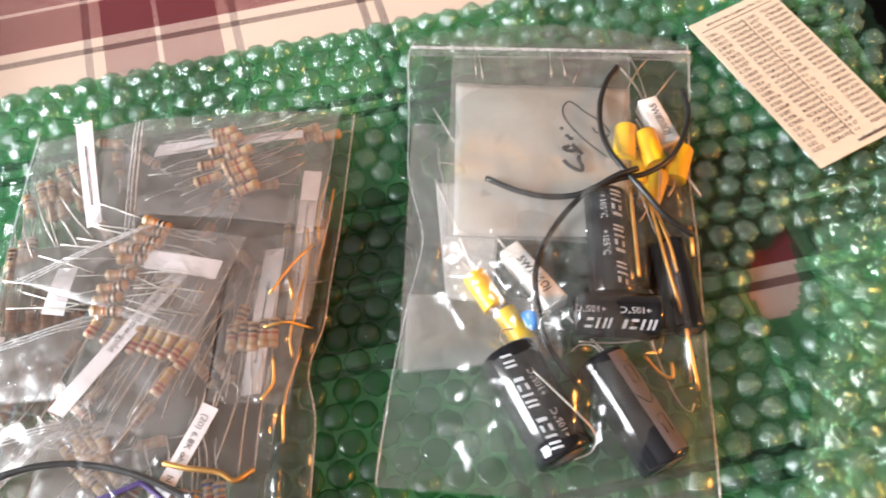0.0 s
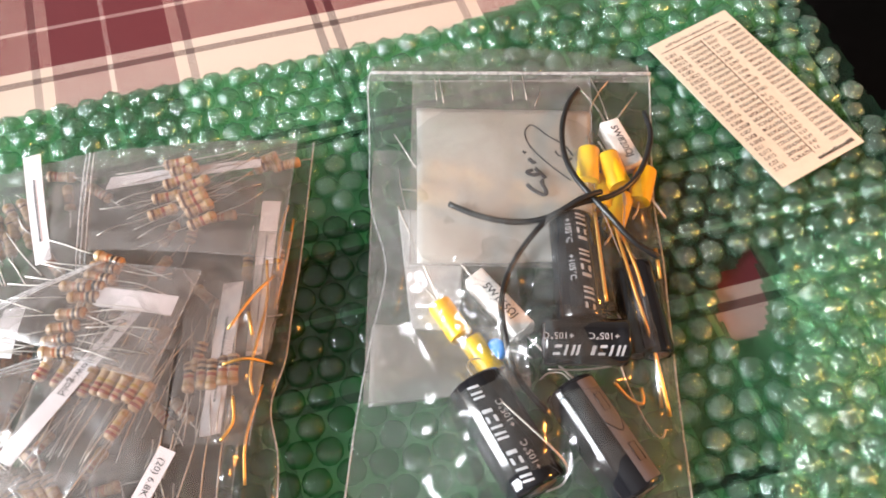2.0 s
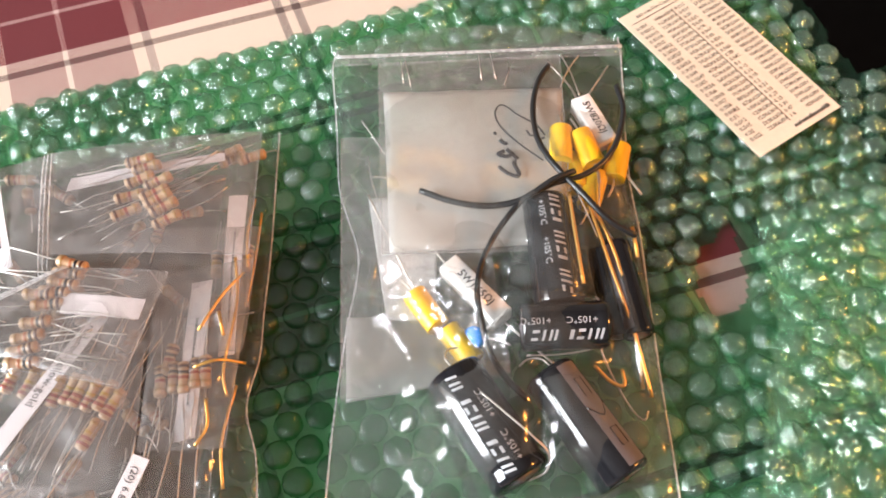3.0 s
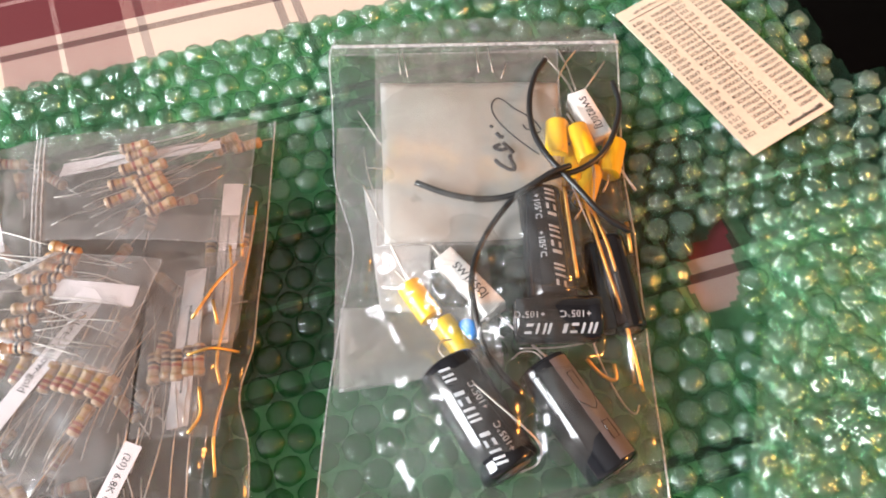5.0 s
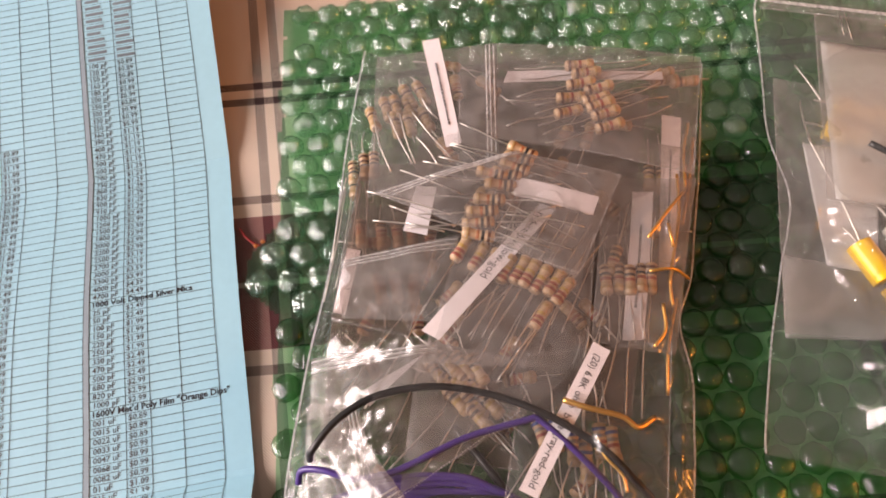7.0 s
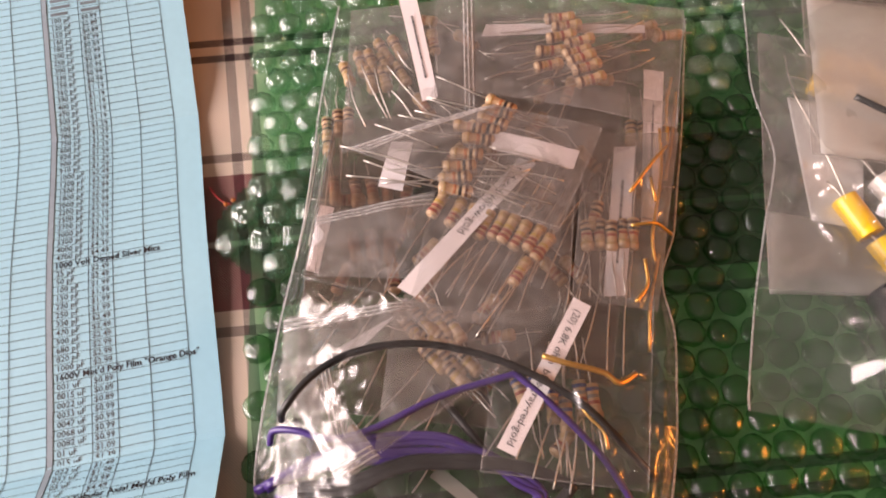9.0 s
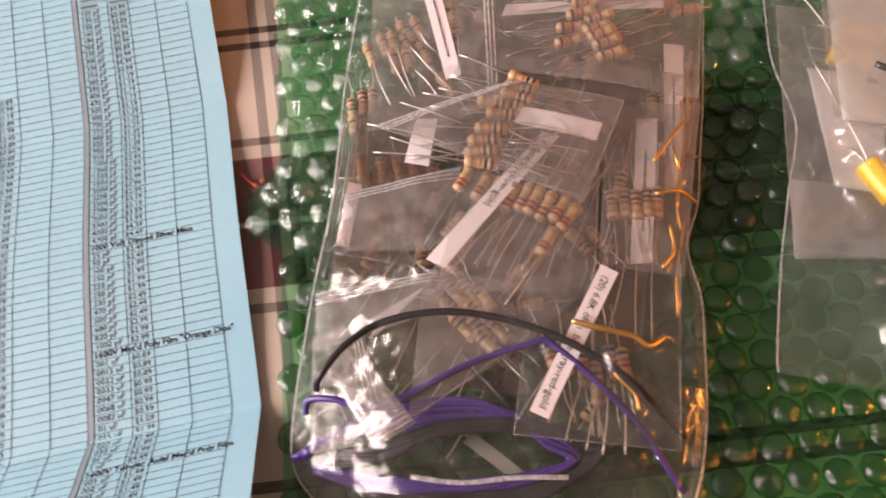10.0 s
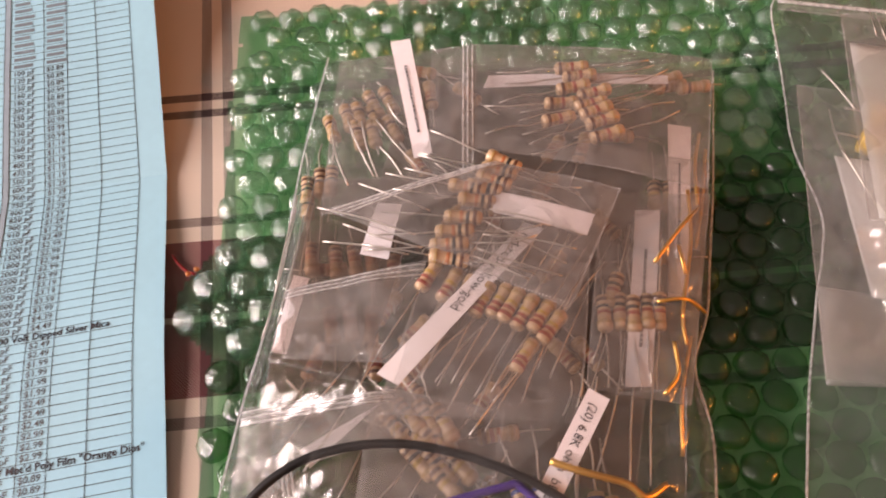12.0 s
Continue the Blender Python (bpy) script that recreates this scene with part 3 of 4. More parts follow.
lead_fan("resistor_leads", (-59.7, -130.1, -68, -147, -57, -130.7, -64, -153.4, -53.3, -131.2, -58.1, -152.7, -49, -137.7, -55, -156, -46.2, -132.1, -48.8, -147.4, -63, -131, -73, -150,
         -66, -130, -78, -147), 14.5, "thin tinned resistor leads fanning from a row of resistors")
lead_fan("resistor_leads", (-39.5, -141, -39.8, -149, -37.6, -138, -37.4, -147, -34.2, -139, -34.6, -146, -44, -172, -50, -187, -40.5, -172, -43, -188, -36, -174, -38, -189,
         -32, -176, -33, -190, -27, -171, -24, -189, -30, -172, -29, -190), 16, "bright tinned resistor leads standing over a paper tag")
lead_fan("resistor_leads", (-40, -108, -47, -138, -36, -103, -44, -140, -33, -127, -36, -150, -29, -127, -31, -158, -26, -127, -24, -160, -22, -126, -20, -158, -30, -96, -34, -115,
         -27, -95, -28, -114), 12, "long tinned resistor leads running down the pile")
lead_fan("resistor_leads", (-113, -106, -108, -140, -111, -105, -105, -138, -115, -108, -110, -145, -109, -104, -101, -136, -116, -104, -112, -132), 10, "long tinned resistor leads along the bag's side")
lead_fan("resistor_leads", (-82, -140, -90, -172, -86, -142, -96, -170, -78, -150, -82, -178, -70, -168, -80, -186, -66, -168, -73, -188, -62, -170, -66, -186), 12, "tinned resistor leads under a small bag's film")

# ---- paper tags in the small bags ----
def tag_label(corners, z, text="", text_len=0.8, lift=(0, 0), label="white paper strip with a line of small print", size=2.3, bars=True):
    """A paper strip from four plan corners (start end first); its line of print runs from the first short side to the other."""
    a, b, c, d = [Vector(p) for p in corners]
    strip = thing("paper_tag", label, "tag", "paper tags in the small bags")

    def place(s, t, up=0.0):
        p = (a * (1 - t) + b * t) * (1 - s) + (d * (1 - t) + c * t) * s
        return Vector((p.x, p.y, z + lift[0] * (1 - s) + lift[1] * s + 0.5 * math.sin(s * 3.1) + 0.25 * wob(p.x, p.y, 0.06) + up))

    part("paper", thick(sheet_grid(place, 16, 3), 0.12), M_LABEL, strip, smooth=False)
    length, width = ((a + b) / 2 - (c + d) / 2).length, (a - b).length
    if text:
        part("print", mapped(text_mesh(text, size), lambda x, y: place(0.06 + x / length, 0.5 - y / width, 0.22)), M_INK, strip, smooth=False)
    elif bars:
        rnd = random.Random(int(length * 10))
        s = 0.25
        bms = []
        while s < 0.8:
            w = rnd.uniform(0.008, 0.03)
            bms.append(sheet_grid(lambda u, v, s=s, w=w: place(s + w * u, 0.44 + 0.12 * v, 0.22), 2, 1))
            s += w + 0.006
        part("print_bar", merged(bms), M_GREY_INK, strip, smooth=False)
    return strip


# corner order: start-left, start-right, end-right, end-left as the print reads
tag_label([(-104.3, -54.3), (-99.3, -52), (-83.1, -89.9), (-87.2, -92.4)], 19)
tag_label([(-76, -62.2), (-75.6, -57.4), (-28, -47.5), (-27.5, -50.5)], 15.2, bars=False, label="blank white paper strip under a row of resistors")
tag_label([(-65.5, -98.8), (-64.4, -105), (-41.7, -106.6), (-40.8, -100.4)], 20, bars=False, label="blank white paper strip across the pile")
tag_label([(-51.9, -105), (-56.6, -104.2), (-80.3, -149.4), (-75.1, -151)], 17, text="red-red-yellow-gold", size=3.3, label="white paper strip printed with a colour code")
tag_label([(-25.3, -91.1), (-31.2, -92.4), (-28, -139), (-22.4, -137.5)], 13.5, label="white paper strip beside upright resistors")
tag_label([(-19.8, -60.7), (-25.8, -60.9), (-20.7, -114), (-16.2, -113.2)], 11)
tag_label([(-31.2, -144.7), (-35.8, -143.2), (-47.4, -184.1), (-42.8, -185.2)], 19, text="(20) 6.8K ohm  blue-gray-red-gold", size=2.75, label="white paper strip printed with a value and a colour code")
tag_label([(-108, -128), (-104, -128), (-102.5, -148), (-106, -148)], 12.5, bars=False, label="blank white paper strip by the bag's side")
tag_label([(-78, -153), (-81.5, -157), (-92.5, -168), (-89, -171)], 12, bars=False, label="blank white paper strip under a small bag's film")
tag_label([(-93, -106), (-87, -105), (-86, -121), (-93, -121)], 16.5, bars=False, label="blank white paper strip in a small bag")
dim_tag = tag_label([(-62, -192), (-60, -189), (-42, -198), (-44, -200.5)], 7.2, bars=False, label="thin see-through paper strip under the wire coil")
dim_tag.children[0].data.materials[0] = M_SLIP

# ---- small zip bags in the pile ----
def small_bag(corners, z, puff=2.0, zip_side=None, hole=None, label="small clear resealable plastic bag of resistors", mat=None, serrated=None, seed=0.0):
    """A thin pillow of film from four plan corners; zip_side names the side (0 to 3) that carries the ridges."""
    bag = thing("small_zip_bag", label, "plastic bag", "small bags in the pile")
    a, b, c, d = [Vector(p) for p in corners]

    def place(s, t, side=1):
        p = (a * (1 - s) + b * s) * (1 - t) + (d * (1 - s) + c * s) * t
        e = max(0.0, 16 * s * (1 - s) * t * (1 - t)) ** 0.45
        ripple = 0.7 * wob(p.x + 3 * s, p.y, 0.11, seed) + 0.9 * abs(wob(p.x * .6 + p.y * .8, p.y * .3, 0.09, seed + 5))
        # the pile is a mound: it falls away to both sides
        fall = 0.12 * (max(0.0, -80 - p.x) + max(0.0, p.x + 42)) if p.x < 0 and mat is None else 0.0
        return Vector((p.x, p.y, z - fall + side * puff * e + (0.2 + e) * ripple * (1 if side > 0 else .3)))

    part("front_film", sheet_grid(lambda s, t: place(s, t, 1), 26, 26), mat or M_SMALL, bag)
    part("back_film", sheet_grid(lambda s, t: place(s, t, -0.5), 14, 14), mat or M_SMALL, bag)
    rim = [(k / 12, 0) for k in range(12)] + [(1, k / 12) for k in range(12)] + [(1 - k / 12, 1) for k in range(12)] + [(0, 1 - k / 12) for k in range(13)]
    part("welded_edge", tube([place(*st) + Vector((0, 0, .1)) for st in rim], 0.15, 4, 1), M_BAND, bag, "pale welded edge")
    if zip_side is not None:
        along = {0: lambda s, k: (s, k), 1: lambda s, k: (1 - k, s), 2: lambda s, k: (s, 1 - k), 3: lambda s, k: (k, s)}[zip_side]
        depth = ((a + b) / 2 - (c + d) / 2).length if zip_side in (0, 2) else ((a + d) / 2 - (b + c) / 2).length
        part("zip_band", sheet_grid(lambda s, t: place(*along(s, (0.6 + 3.0 * t) / depth)) + Vector((0, 0, 0.25 + 0.3 * math.sin(3.14 * t))), 20, 4), M_BAND, bag, "milky zip band")
        for k in (0.9, 2.2, 3.4):
            part("zip_ridge", tube([place(*along(s / 10, k / depth)) + Vector((0, 0, 0.4)) for s in range(11)], 0.22, 6, 2), M_ZIP, bag, "milky zip ridge")
        part("lip", sheet_grid(lambda s, t: place(*along(0.02 + 0.96 * s, min(0.9, (3.8 + 8.5 * t) / depth))) + Vector((0, 0, 0.5 + 0.5 * wob(s * 30, t * 8, 0.2, seed))), 20, 6), M_SMALL, bag, "loose film lip beyond the zip")
    if hole:
        x, y = hole
        hz = max((v.co.z / MM for v in bag.children[0].data.vertices if abs(v.co.x / MM - x) < 2.5 and abs(v.co.y / MM - y) < 2.5), default=z + puff)
        part("punch_hole", sheet_grid(lambda s, t: (x + (0.3 + 1.7 * s) * math.cos(6.2832 * t), y + (0.3 + 1.7 * s) * math.sin(6.2832 * t), hz + 0.35), 1, 14), M_HOLE, bag, "round punched hole")
    if serrated:
        p, q = Vector(serrated[0]), Vector(serrated[1])
        n = int((q - p).length / 0.8)
        out = bmesh.new()
        side = Vector((-(q - p).y, (q - p).x)).normalized() * 0.5
        for i in range(n):
            m0 = p.lerp(q, i / n)
            w = (q - p).normalized() * 0.45
            zz = z + 1.2
            out.faces.new([out.verts.new((*v, zz)) for v in (m0 - w * .5, m0 + w * .5, m0 + side)])
        part("serrated_edge", out, M_ZIP, bag, "saw-toothed cut edge", smooth=False)
    return bag


small_bag([(-118, -60), (-81, -50), (-71, -93), (-106, -112)], 18.5, 1.2, 1, (-85.9, -68), seed=1)
small_bag([(-81.6, -50.7), (-17, -40), (-15, -84), (-74.2, -86)], 19, 1.4, None, seed=2)
small_bag([(-104.2, -111.8), (-67, -91.1), (-36, -92), (-42.5, -126.7)], 21, 1.0, 0, (-82.8, -105.9), serrated=((-74.6, -122), (-42.4, -126.3)), seed=3)
small_bag([(-76, -121), (-40, -112), (-36, -150), (-78, -158)], 17, 1.2, seed=5)
small_bag([(-40, -92), (-14, -84), (-14, -140), (-36, -142)], 17, 1.5, None, seed=6)
small_bag([(-108.5, -131.9), (-77.3, -118.8), (-77, -145.5), (-103, -149)], 15.5, 1.3, 0, (-91.7, -130.5), seed=7)
small_bag([(-107.5, -162.2), (-75.6, -151.4), (-73, -162), (-103, -178)], 15.5, 1.3, 0, (-91.5, -162.7), seed=8)
small_bag([(-80, -152), (-39.4, -151), (-50, -166), (-75, -191)], 16.3, 1.2, seed=9, serrated=((-74, -191.5), (-50.1, -164.5)))
small_bag([(-52, -150), (-16, -138), (-12, -186), (-50, -190)], 17.5, 1.5, seed=10, mat=M_BAG)
small_bag([(-98, -183), (-93, -176.5), (-73, -192.4), (-81, -200)], 19.5, 0.7, 2, (-90.3, -182.5), seed=11)
small_bag([(-105, -174), (-92, -172), (-78, -196), (-97, -203)], 14, 1.5, 1, seed=12)
small_bag([(-78, -78), (-14, -72), (-14, -112), (-70, -116)], 14.2, 0.8, seed=17)
# backing sheets added low in the pile; its dark gaps are in their tint
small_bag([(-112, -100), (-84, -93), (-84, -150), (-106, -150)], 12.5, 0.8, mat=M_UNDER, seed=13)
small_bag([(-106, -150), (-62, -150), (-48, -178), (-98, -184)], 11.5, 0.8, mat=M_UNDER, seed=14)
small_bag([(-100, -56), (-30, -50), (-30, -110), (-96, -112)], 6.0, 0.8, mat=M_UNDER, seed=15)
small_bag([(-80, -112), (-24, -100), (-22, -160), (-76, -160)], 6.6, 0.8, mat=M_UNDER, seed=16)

# ---- wires in the bag ----
def wire(name, flat, r, mat, label, dz=0.0, segs=10):
    pts = [flat[i:i + 3] for i in range(0, len(flat), 3)]
    w = thing(name, label, "wire")
    part("insulation", tube([(x, y, z + dz) for x, y, z in pts], r, segs, 6), mat, w)
    return w


wire("black_wire", (-99.5, -188, 14, -98.4, -186.3, 19, -94.1, -178.1, 21, -86.3, -170.5, 21.8, -73.4, -164.9, 21.5, -59.5, -163.4, 21, -45.1, -165.1, 21, -30.6, -169.8, 20.5, -21.8, -174.9, 19, -10.5, -181.7, 14), 0.95,
     M_BLACK_WIRE, "black insulated hook-up wire arching over the small bags")
wire("purple_wire", (-101.5, -193.7, 10, -101, -190.7, 12.5, -95.1, -189.9, 15, -86.5, -190.1, 16, -76.6, -185.8, 17.5, -62.6, -174.9, 18.5, -48.4, -167.1, 19.4, -46.4, -166.3, 19.5, -44.4, -167.1, 19.3, -38.5, -170.3, 19, -29.4, -176, 18, -20.5, -182.2, 15, -8.8, -193.7, 10), 0.85,
     M_PURPLE, "purple insulated hook-up wire with a sharp bend")
rnd = random.Random(31)
for n in range(9):
    k = n / 8
    j = lambda s=1.0: rnd.uniform(-s, s)
    wire("purple_wire", (-100 + j(2), -203 + j(2), 9 + j(), -91 + j(), -197.5 + 2.5 * k + j(), 11 + 2 * k, -78 + j(), -193 + 5 * k + j(), 13 + 2 * k, -63 + j(), -189 + 6 * k + j(), 14 + 2 * k, -50 + j(2), -187.5 + 3 * k + j(), 14 + k,
         -40 + j(2), -190 + 2 * k, 13 + j(), -35 + j(1.5), -192 + j(), 12 + j(), -42 + j(2), -197 + j(), 11 + j(), -57 + j(), -202 + j(1.5), 10 + j(), -78 + j(2), -206 + j(1.5), 9, -95 + j(2), -206 + j(), 8), 0.8,
         M_PURPLE, "purple insulated wire wound in a loose flat coil")
for n in range(9):
    j = lambda s=1.0: rnd.uniform(-s, s)
    wire("black_wire", (-92 + j(2), -203 + j(1.5), 9.5, -79 + j(), -198.7 + j(2), 13, -66.8, -191.6 + j(1.5), 15.5, -54, -188.4 + j(1.2), 16.2, -40.8, -186.8 + j(), 16, -30 + j(), -187.6 + j(.6), 14.5, -29, -189 + j(), 14, -33, -194 + j(), 13,
         -41, -199.5 + j(1.6), 11.5, -58, -205.5 + j(2), 9.5, -82, -209 + j(1.6), 8), 0.9, M_BLACK_WIRE, "black insulated wire wound in a loose flat coil")
wire("black_wire", (-66, -171.5, 12, -57.7, -178.1, 13, -49, -185, 13), 1.0, M_BLACK_WIRE, "short black insulated wire under a small bag")
wire("black_wire", (-97, -187, 11, -92, -191, 12, -88, -196, 12), 1.0, M_BLACK_WIRE, "short black wire end in the bag's corner")
# the white highlight beside the coil, modelled as a pale milky strip
tie = thing("wire_tie", "milky strip drawn for the white highlight at the wire coil", "tie")
part("band", tube([(-72, -203.5, 12), (-60, -202.5, 13), (-48, -199, 14), (-36, -196.5, 14.5)], 0.65, 8, 6, flat=0.4), M_ZIP, tie)

# ---- the large bag over the pile ----
def row_bag(name, label, rows, base, height, bulge, wrinkle, seed, mat, n=(110, 150), creases=(), crumple=None, mouth=-0.01, category="plastic bag"):
    """A film pillow through rows of (left x, y, right x, y) from its mouth to its foot."""
    bag = thing(name, label, category)
    L = smooth_path([(r[0], r[1], 0) for r in rows], 5)
    R = smooth_path([(r[2], r[3], 0) for r in rows], 5)

    lines = [[Vector(c[i:i + 2]) for i in range(0, len(c), 2)] for c in creases]

    def crease(x, y):
        """Sharp standing folds along the given plan lines."""
        p, best = Vector((x, y)), 99.0
        for line in lines:
            for a, b in zip(line, line[1:]):
                k = max(0.0, min(1.0, (p - a).dot(b - a) / (b - a).length_squared))
                best = min(best, (p - a.lerp(b, k)).length)
        return 2.1 * math.exp(-(best / 1.1) ** 2)

    def place(s, t, side=1):
        k = t * (len(L) - 1)
        i = min(int(k), len(L) - 2)
        l, r = L[i].lerp(L[i + 1], k - i), R[i].lerp(R[i + 1], k - i)
        p = l.lerp(r, s)
        rise = lambda w: (lambda k: k * k * (3 - 2 * k))(max(0.0, min(1.0, min(s, 1 - s) / w)))
        soft_side = max(0.0, min(1.0, (t - 0.45) / 0.2)) if s < 0.5 else 0.0
        e = (1 - soft_side) * (0.62 * rise(0.07) + 0.38 * rise(0.42)) + soft_side * (lambda k: min(1.0, 1.25 * k) if k < 0.6 else 0.75 + 0.25 * math.sin((k - 0.6) / 0.4 * 1.5708))(max(0.0, min(1.0, min(s, 1 - s) / bulge)))
        e *= max(0.0, min(1.0, min((t - mouth) * 7, (1 - t) * 9))) ** 0.6
        if side < 0:
            return Vector((p.x, p.y, base + 0.3 * wob(p.x, p.y, 0.08, seed)))
        fold = abs(wob(p.x * 0.5 + p.y * 0.9, p.x * 0.3, 0.07, seed)) + 0.6 * abs(wob(p.x - p.y, p.y * 1.6, 0.05, seed + 3)) + 0.35 * abs(wob(p.x, p.y, 0.22, seed + 9))
        if crumple:
            fold *= 1 + crumple[2] * math.exp(-((p.x - crumple[0]) ** 2 + (p.y - crumple[1]) ** 2) / 500)
        return Vector((p.x, p.y, base + 0.5 + height(p.x, p.y) * e + wrinkle * fold * (0.25 + e) + crease(p.x, p.y)))

    part("front_film", sheet_grid(lambda s, t: place(s, t), *n), mat, bag)
    part("back_film", sheet_grid(lambda s, t: place(s, t, -1), 20, 24), mat, bag)
    part("side_seam", tube([place(0, t / 30) + Vector((0, 0, .2)) for t in range(31)], 0.3, 5, 2), M_ZIP, bag, "welded side seam")
    part("side_seam", tube([place(1, t / 30) + Vector((0, 0, .2)) for t in range(31)], 0.3, 5, 2), M_ZIP, bag, "welded side seam")
    return bag, place


bag_left, left_place = row_bag("large_zip_bag", "large clear plastic bag full of small resistor bags, on bubble wrap",
    [(-126, -51, -14.5, -33), (-123.5, -70, -13, -55), (-120.5, -91, -11.6, -77), (-116.5, -112, -11, -98), (-113.5, -129, -10.5, -113), (-112, -143, -12.3, -127), (-110.7, -158, -7.5, -141),
     (-108.5, -175, -5.5, -156), (-106, -192, -4, -172), (-102, -206, -4.5, -190), (-94, -213, -10, -208), (-90, -216, -20, -214)],
    4.6, lambda x, y: 10.0 + 8.5 * max(0.0, min(1.0, (-50 - y) / 80)) + 1.5 * wob(x, y, 0.03), 0.3, 2.0, 21.0, M_BAG,
    creases=((-41, -161, -34.7, -161.6, -26.2, -161.6, -21.9, -163, -18.1, -159.2), (-19.5, -128.4, -18, -135.5, -20.3, -140.8), (-31.4, -167.6, -28.6, -171.9, -24, -175, -22.2, -178.7),
             (-25.5, -108.4, -20.4, -97, -16.5, -88.5), (-24.1, -119.7, -12.3, -116.1), (-20.6, -102.7, -18.3, -109.5), (-17, -55, -15, -84), (-14.5, -86, -15.5, -112), (-16, -118, -13.5, -128, -17, -150), (-12, -150, -9, -175)), crumple=(-100, -172, 1.8))
part("fold_flap", sheet_grid(lambda s, t: (-32 + 27 * s, -171.5 - 14 * t + 4 * s * (1 - t), 15 - 6 * s * s - 3 * t), 10, 6), M_BAG, bag_left)

# ---- the second bag: electrolytics, film capacitors and ceramic resistors ----
def electrolytic(length, rad, seed, stripe=False):
    """Axial electrolytic capacitor along x with a shrunk sleeve, rolled rims and print."""
    cap = thing("electrolytic_capacitor", "black sleeved axial electrolytic capacitor with white print", "capacitor", "electrolytic capacitors in the bag")
    h = length / 2
    prof = [(-h + .6, rad * .66), (-h + .1, rad * .72), (-h, rad * .84), (-h + .35, rad * .95), (-h + 1.2, rad), (-h + 3.2, rad), (-h + 4.0, rad * .965), (-h + 4.8, rad),
            (h - 1.2, rad), (h - .35, rad * .95), (h, rad * .84), (h - .1, rad * .72), (h - .6, rad * .66)]
    part("sleeve", lathe(prof, 40), M_BLACK_SLEEVE, cap)
    part("end_disc", lathe([(-h + .25, rad * .66), (-h + .2, 1.2), (-h - .3, 0.9)], 24), M_GREY_PRINT, cap, "dark rubber end seal")
    part("end_disc", lathe([(h - .25, rad * .66), (h - .2, 1.2), (h + .3, 0.9)], 24), M_GREY_PRINT, cap, "dark rubber end seal")

    def skin(x, arc, up=0.06):
        a = arc / rad
        return Vector((x, (rad + up) * math.sin(a), (rad + up) * math.cos(a)))

    if stripe:
        part("stripe", sheet_grid(lambda s, t: skin(-h + 1.6 + (length - 3.2) * s, -3.3 + 6.6 * t), 10, 8), M_GREY_PRINT, cap, "grey polarity stripe")
        for x in (-h * .45, h * .45):
            rect = [(x - 2.6, -1.2), (x + 2.6, -1.2), (x + 2.6, 1.2), (x - 2.6, 1.2), (x - 2.6, -1.2)]
            part("minus_mark", tube([skin(px, py, 0.1) for px, py in rect], 0.16, 4, 1), M_BLACK_SLEEVE, cap, "outlined minus mark")
        part("arrow_mark", tube([skin(px, py, 0.1) for px, py in ((-2.5, -3.4), (1.5, 0), (-2.5, 3.4))], 0.25, 4, 3), M_BLACK_SLEEVE, cap, "black chevron")
    else:
        # the maker's mark: plain white blocks and dashes, repeated along the sleeve
        def block(x, y, w, d):
            return sheet_grid(lambda s, t: skin(x + w * s + 0.25 * (y + d * t), y + d * t), 1, 4)

        for x0 in (-h + 1.8, -h + 14.2, -h + 26.6):
            for shape in ([(0, 0, .7, 3.1), (1.4, 0, .7, 3.1)], [(3.3, 0, .7, 3.1)], [(5.1, 0, 1.9, .8), (5.1, 2.2, 1.9, .8)], [(8.0, 0.2, 1.1, 2.7)]):
                if x0 + max(q[0] + q[2] for q in shape) < h - 1.2:
                    part("maker_mark", merged([block(x0 + x, y, w, d) for x, y, w, d in shape]), M_WHITE_PRINT, cap, "blocky white mark", smooth=False)
        for x0 in (-h + 3.5, -h + 16):
            if x0 + 7 < h:
                part("print", mapped(text_mesh("+105°C", 2.7), lambda x, y, x0=x0: skin(x0 + x, y - 2.6, 0.08)), M_WHITE_PRINT, cap, "white temperature print", smooth=False)
    return cap


def place_cap(cap, p, q, z, spin, z1=None):
    cap.matrix_basis = axis_pose(p, q, z, z1) @ Euler((spin, 0, 0)).to_matrix().to_4x4()
    return cap


place_cap(electrolytic(34, 8.4, 1), (63.2, -145), (46.8, -120), 12.6, -0.1)
place_cap(electrolytic(34, 7.6, 2, True), (72.6, -119), (89.9, -144.5), 11.9, -0.55)
place_cap(electrolytic(36, 7.2, 3), (72.8, -63.5), (76, -97.5), 11.4, -0.05)
place_cap(electrolytic(24, 6.8, 4), (88.5, -104.4), (64.5, -105.6), 14.8, -0.5)
place_cap(electrolytic(30, 4.6, 5, True), (93, -76), (98.3, -106), 9.3, 1.1)
place_cap(electrolytic(28, 3.6, 6, True), (87.5, -72), (93.5, -112), 8.2, 2.6)


def film_capacitor(length, rad):
    """Yellow axial film capacitor along x: wrapped tape body, potted ends, wires."""
    cap = thing("film_capacitor", "bright yellow tape-wrapped axial film capacitor", "capacitor", "yellow film capacitors in the bag")
    h = length / 2
    part("wrap", lathe([(-h, rad - .5), (-h, rad), (-h + .3, rad + .05), (h - .3, rad + .05), (h, rad), (h, rad - .5)], 28), M_YELLOW, cap)
    for s in (-1, 1):
        part("end_fill", lathe([(s * (h - 1.2), rad - .55), (s * (h - .5), rad - .5), (s * (h - .35), 1.0), (s * (h - .1), .6)], 24), M_YELLOW_END, cap, "recessed resin end")
        part("lead", tube([(s * (h - .5), 0, 0), (s * (h + 3), .2 * s, .2), (s * (h + 6.5), -.6, -.3)], 0.35, 6, 4), M_LEAD, cap)
    return cap


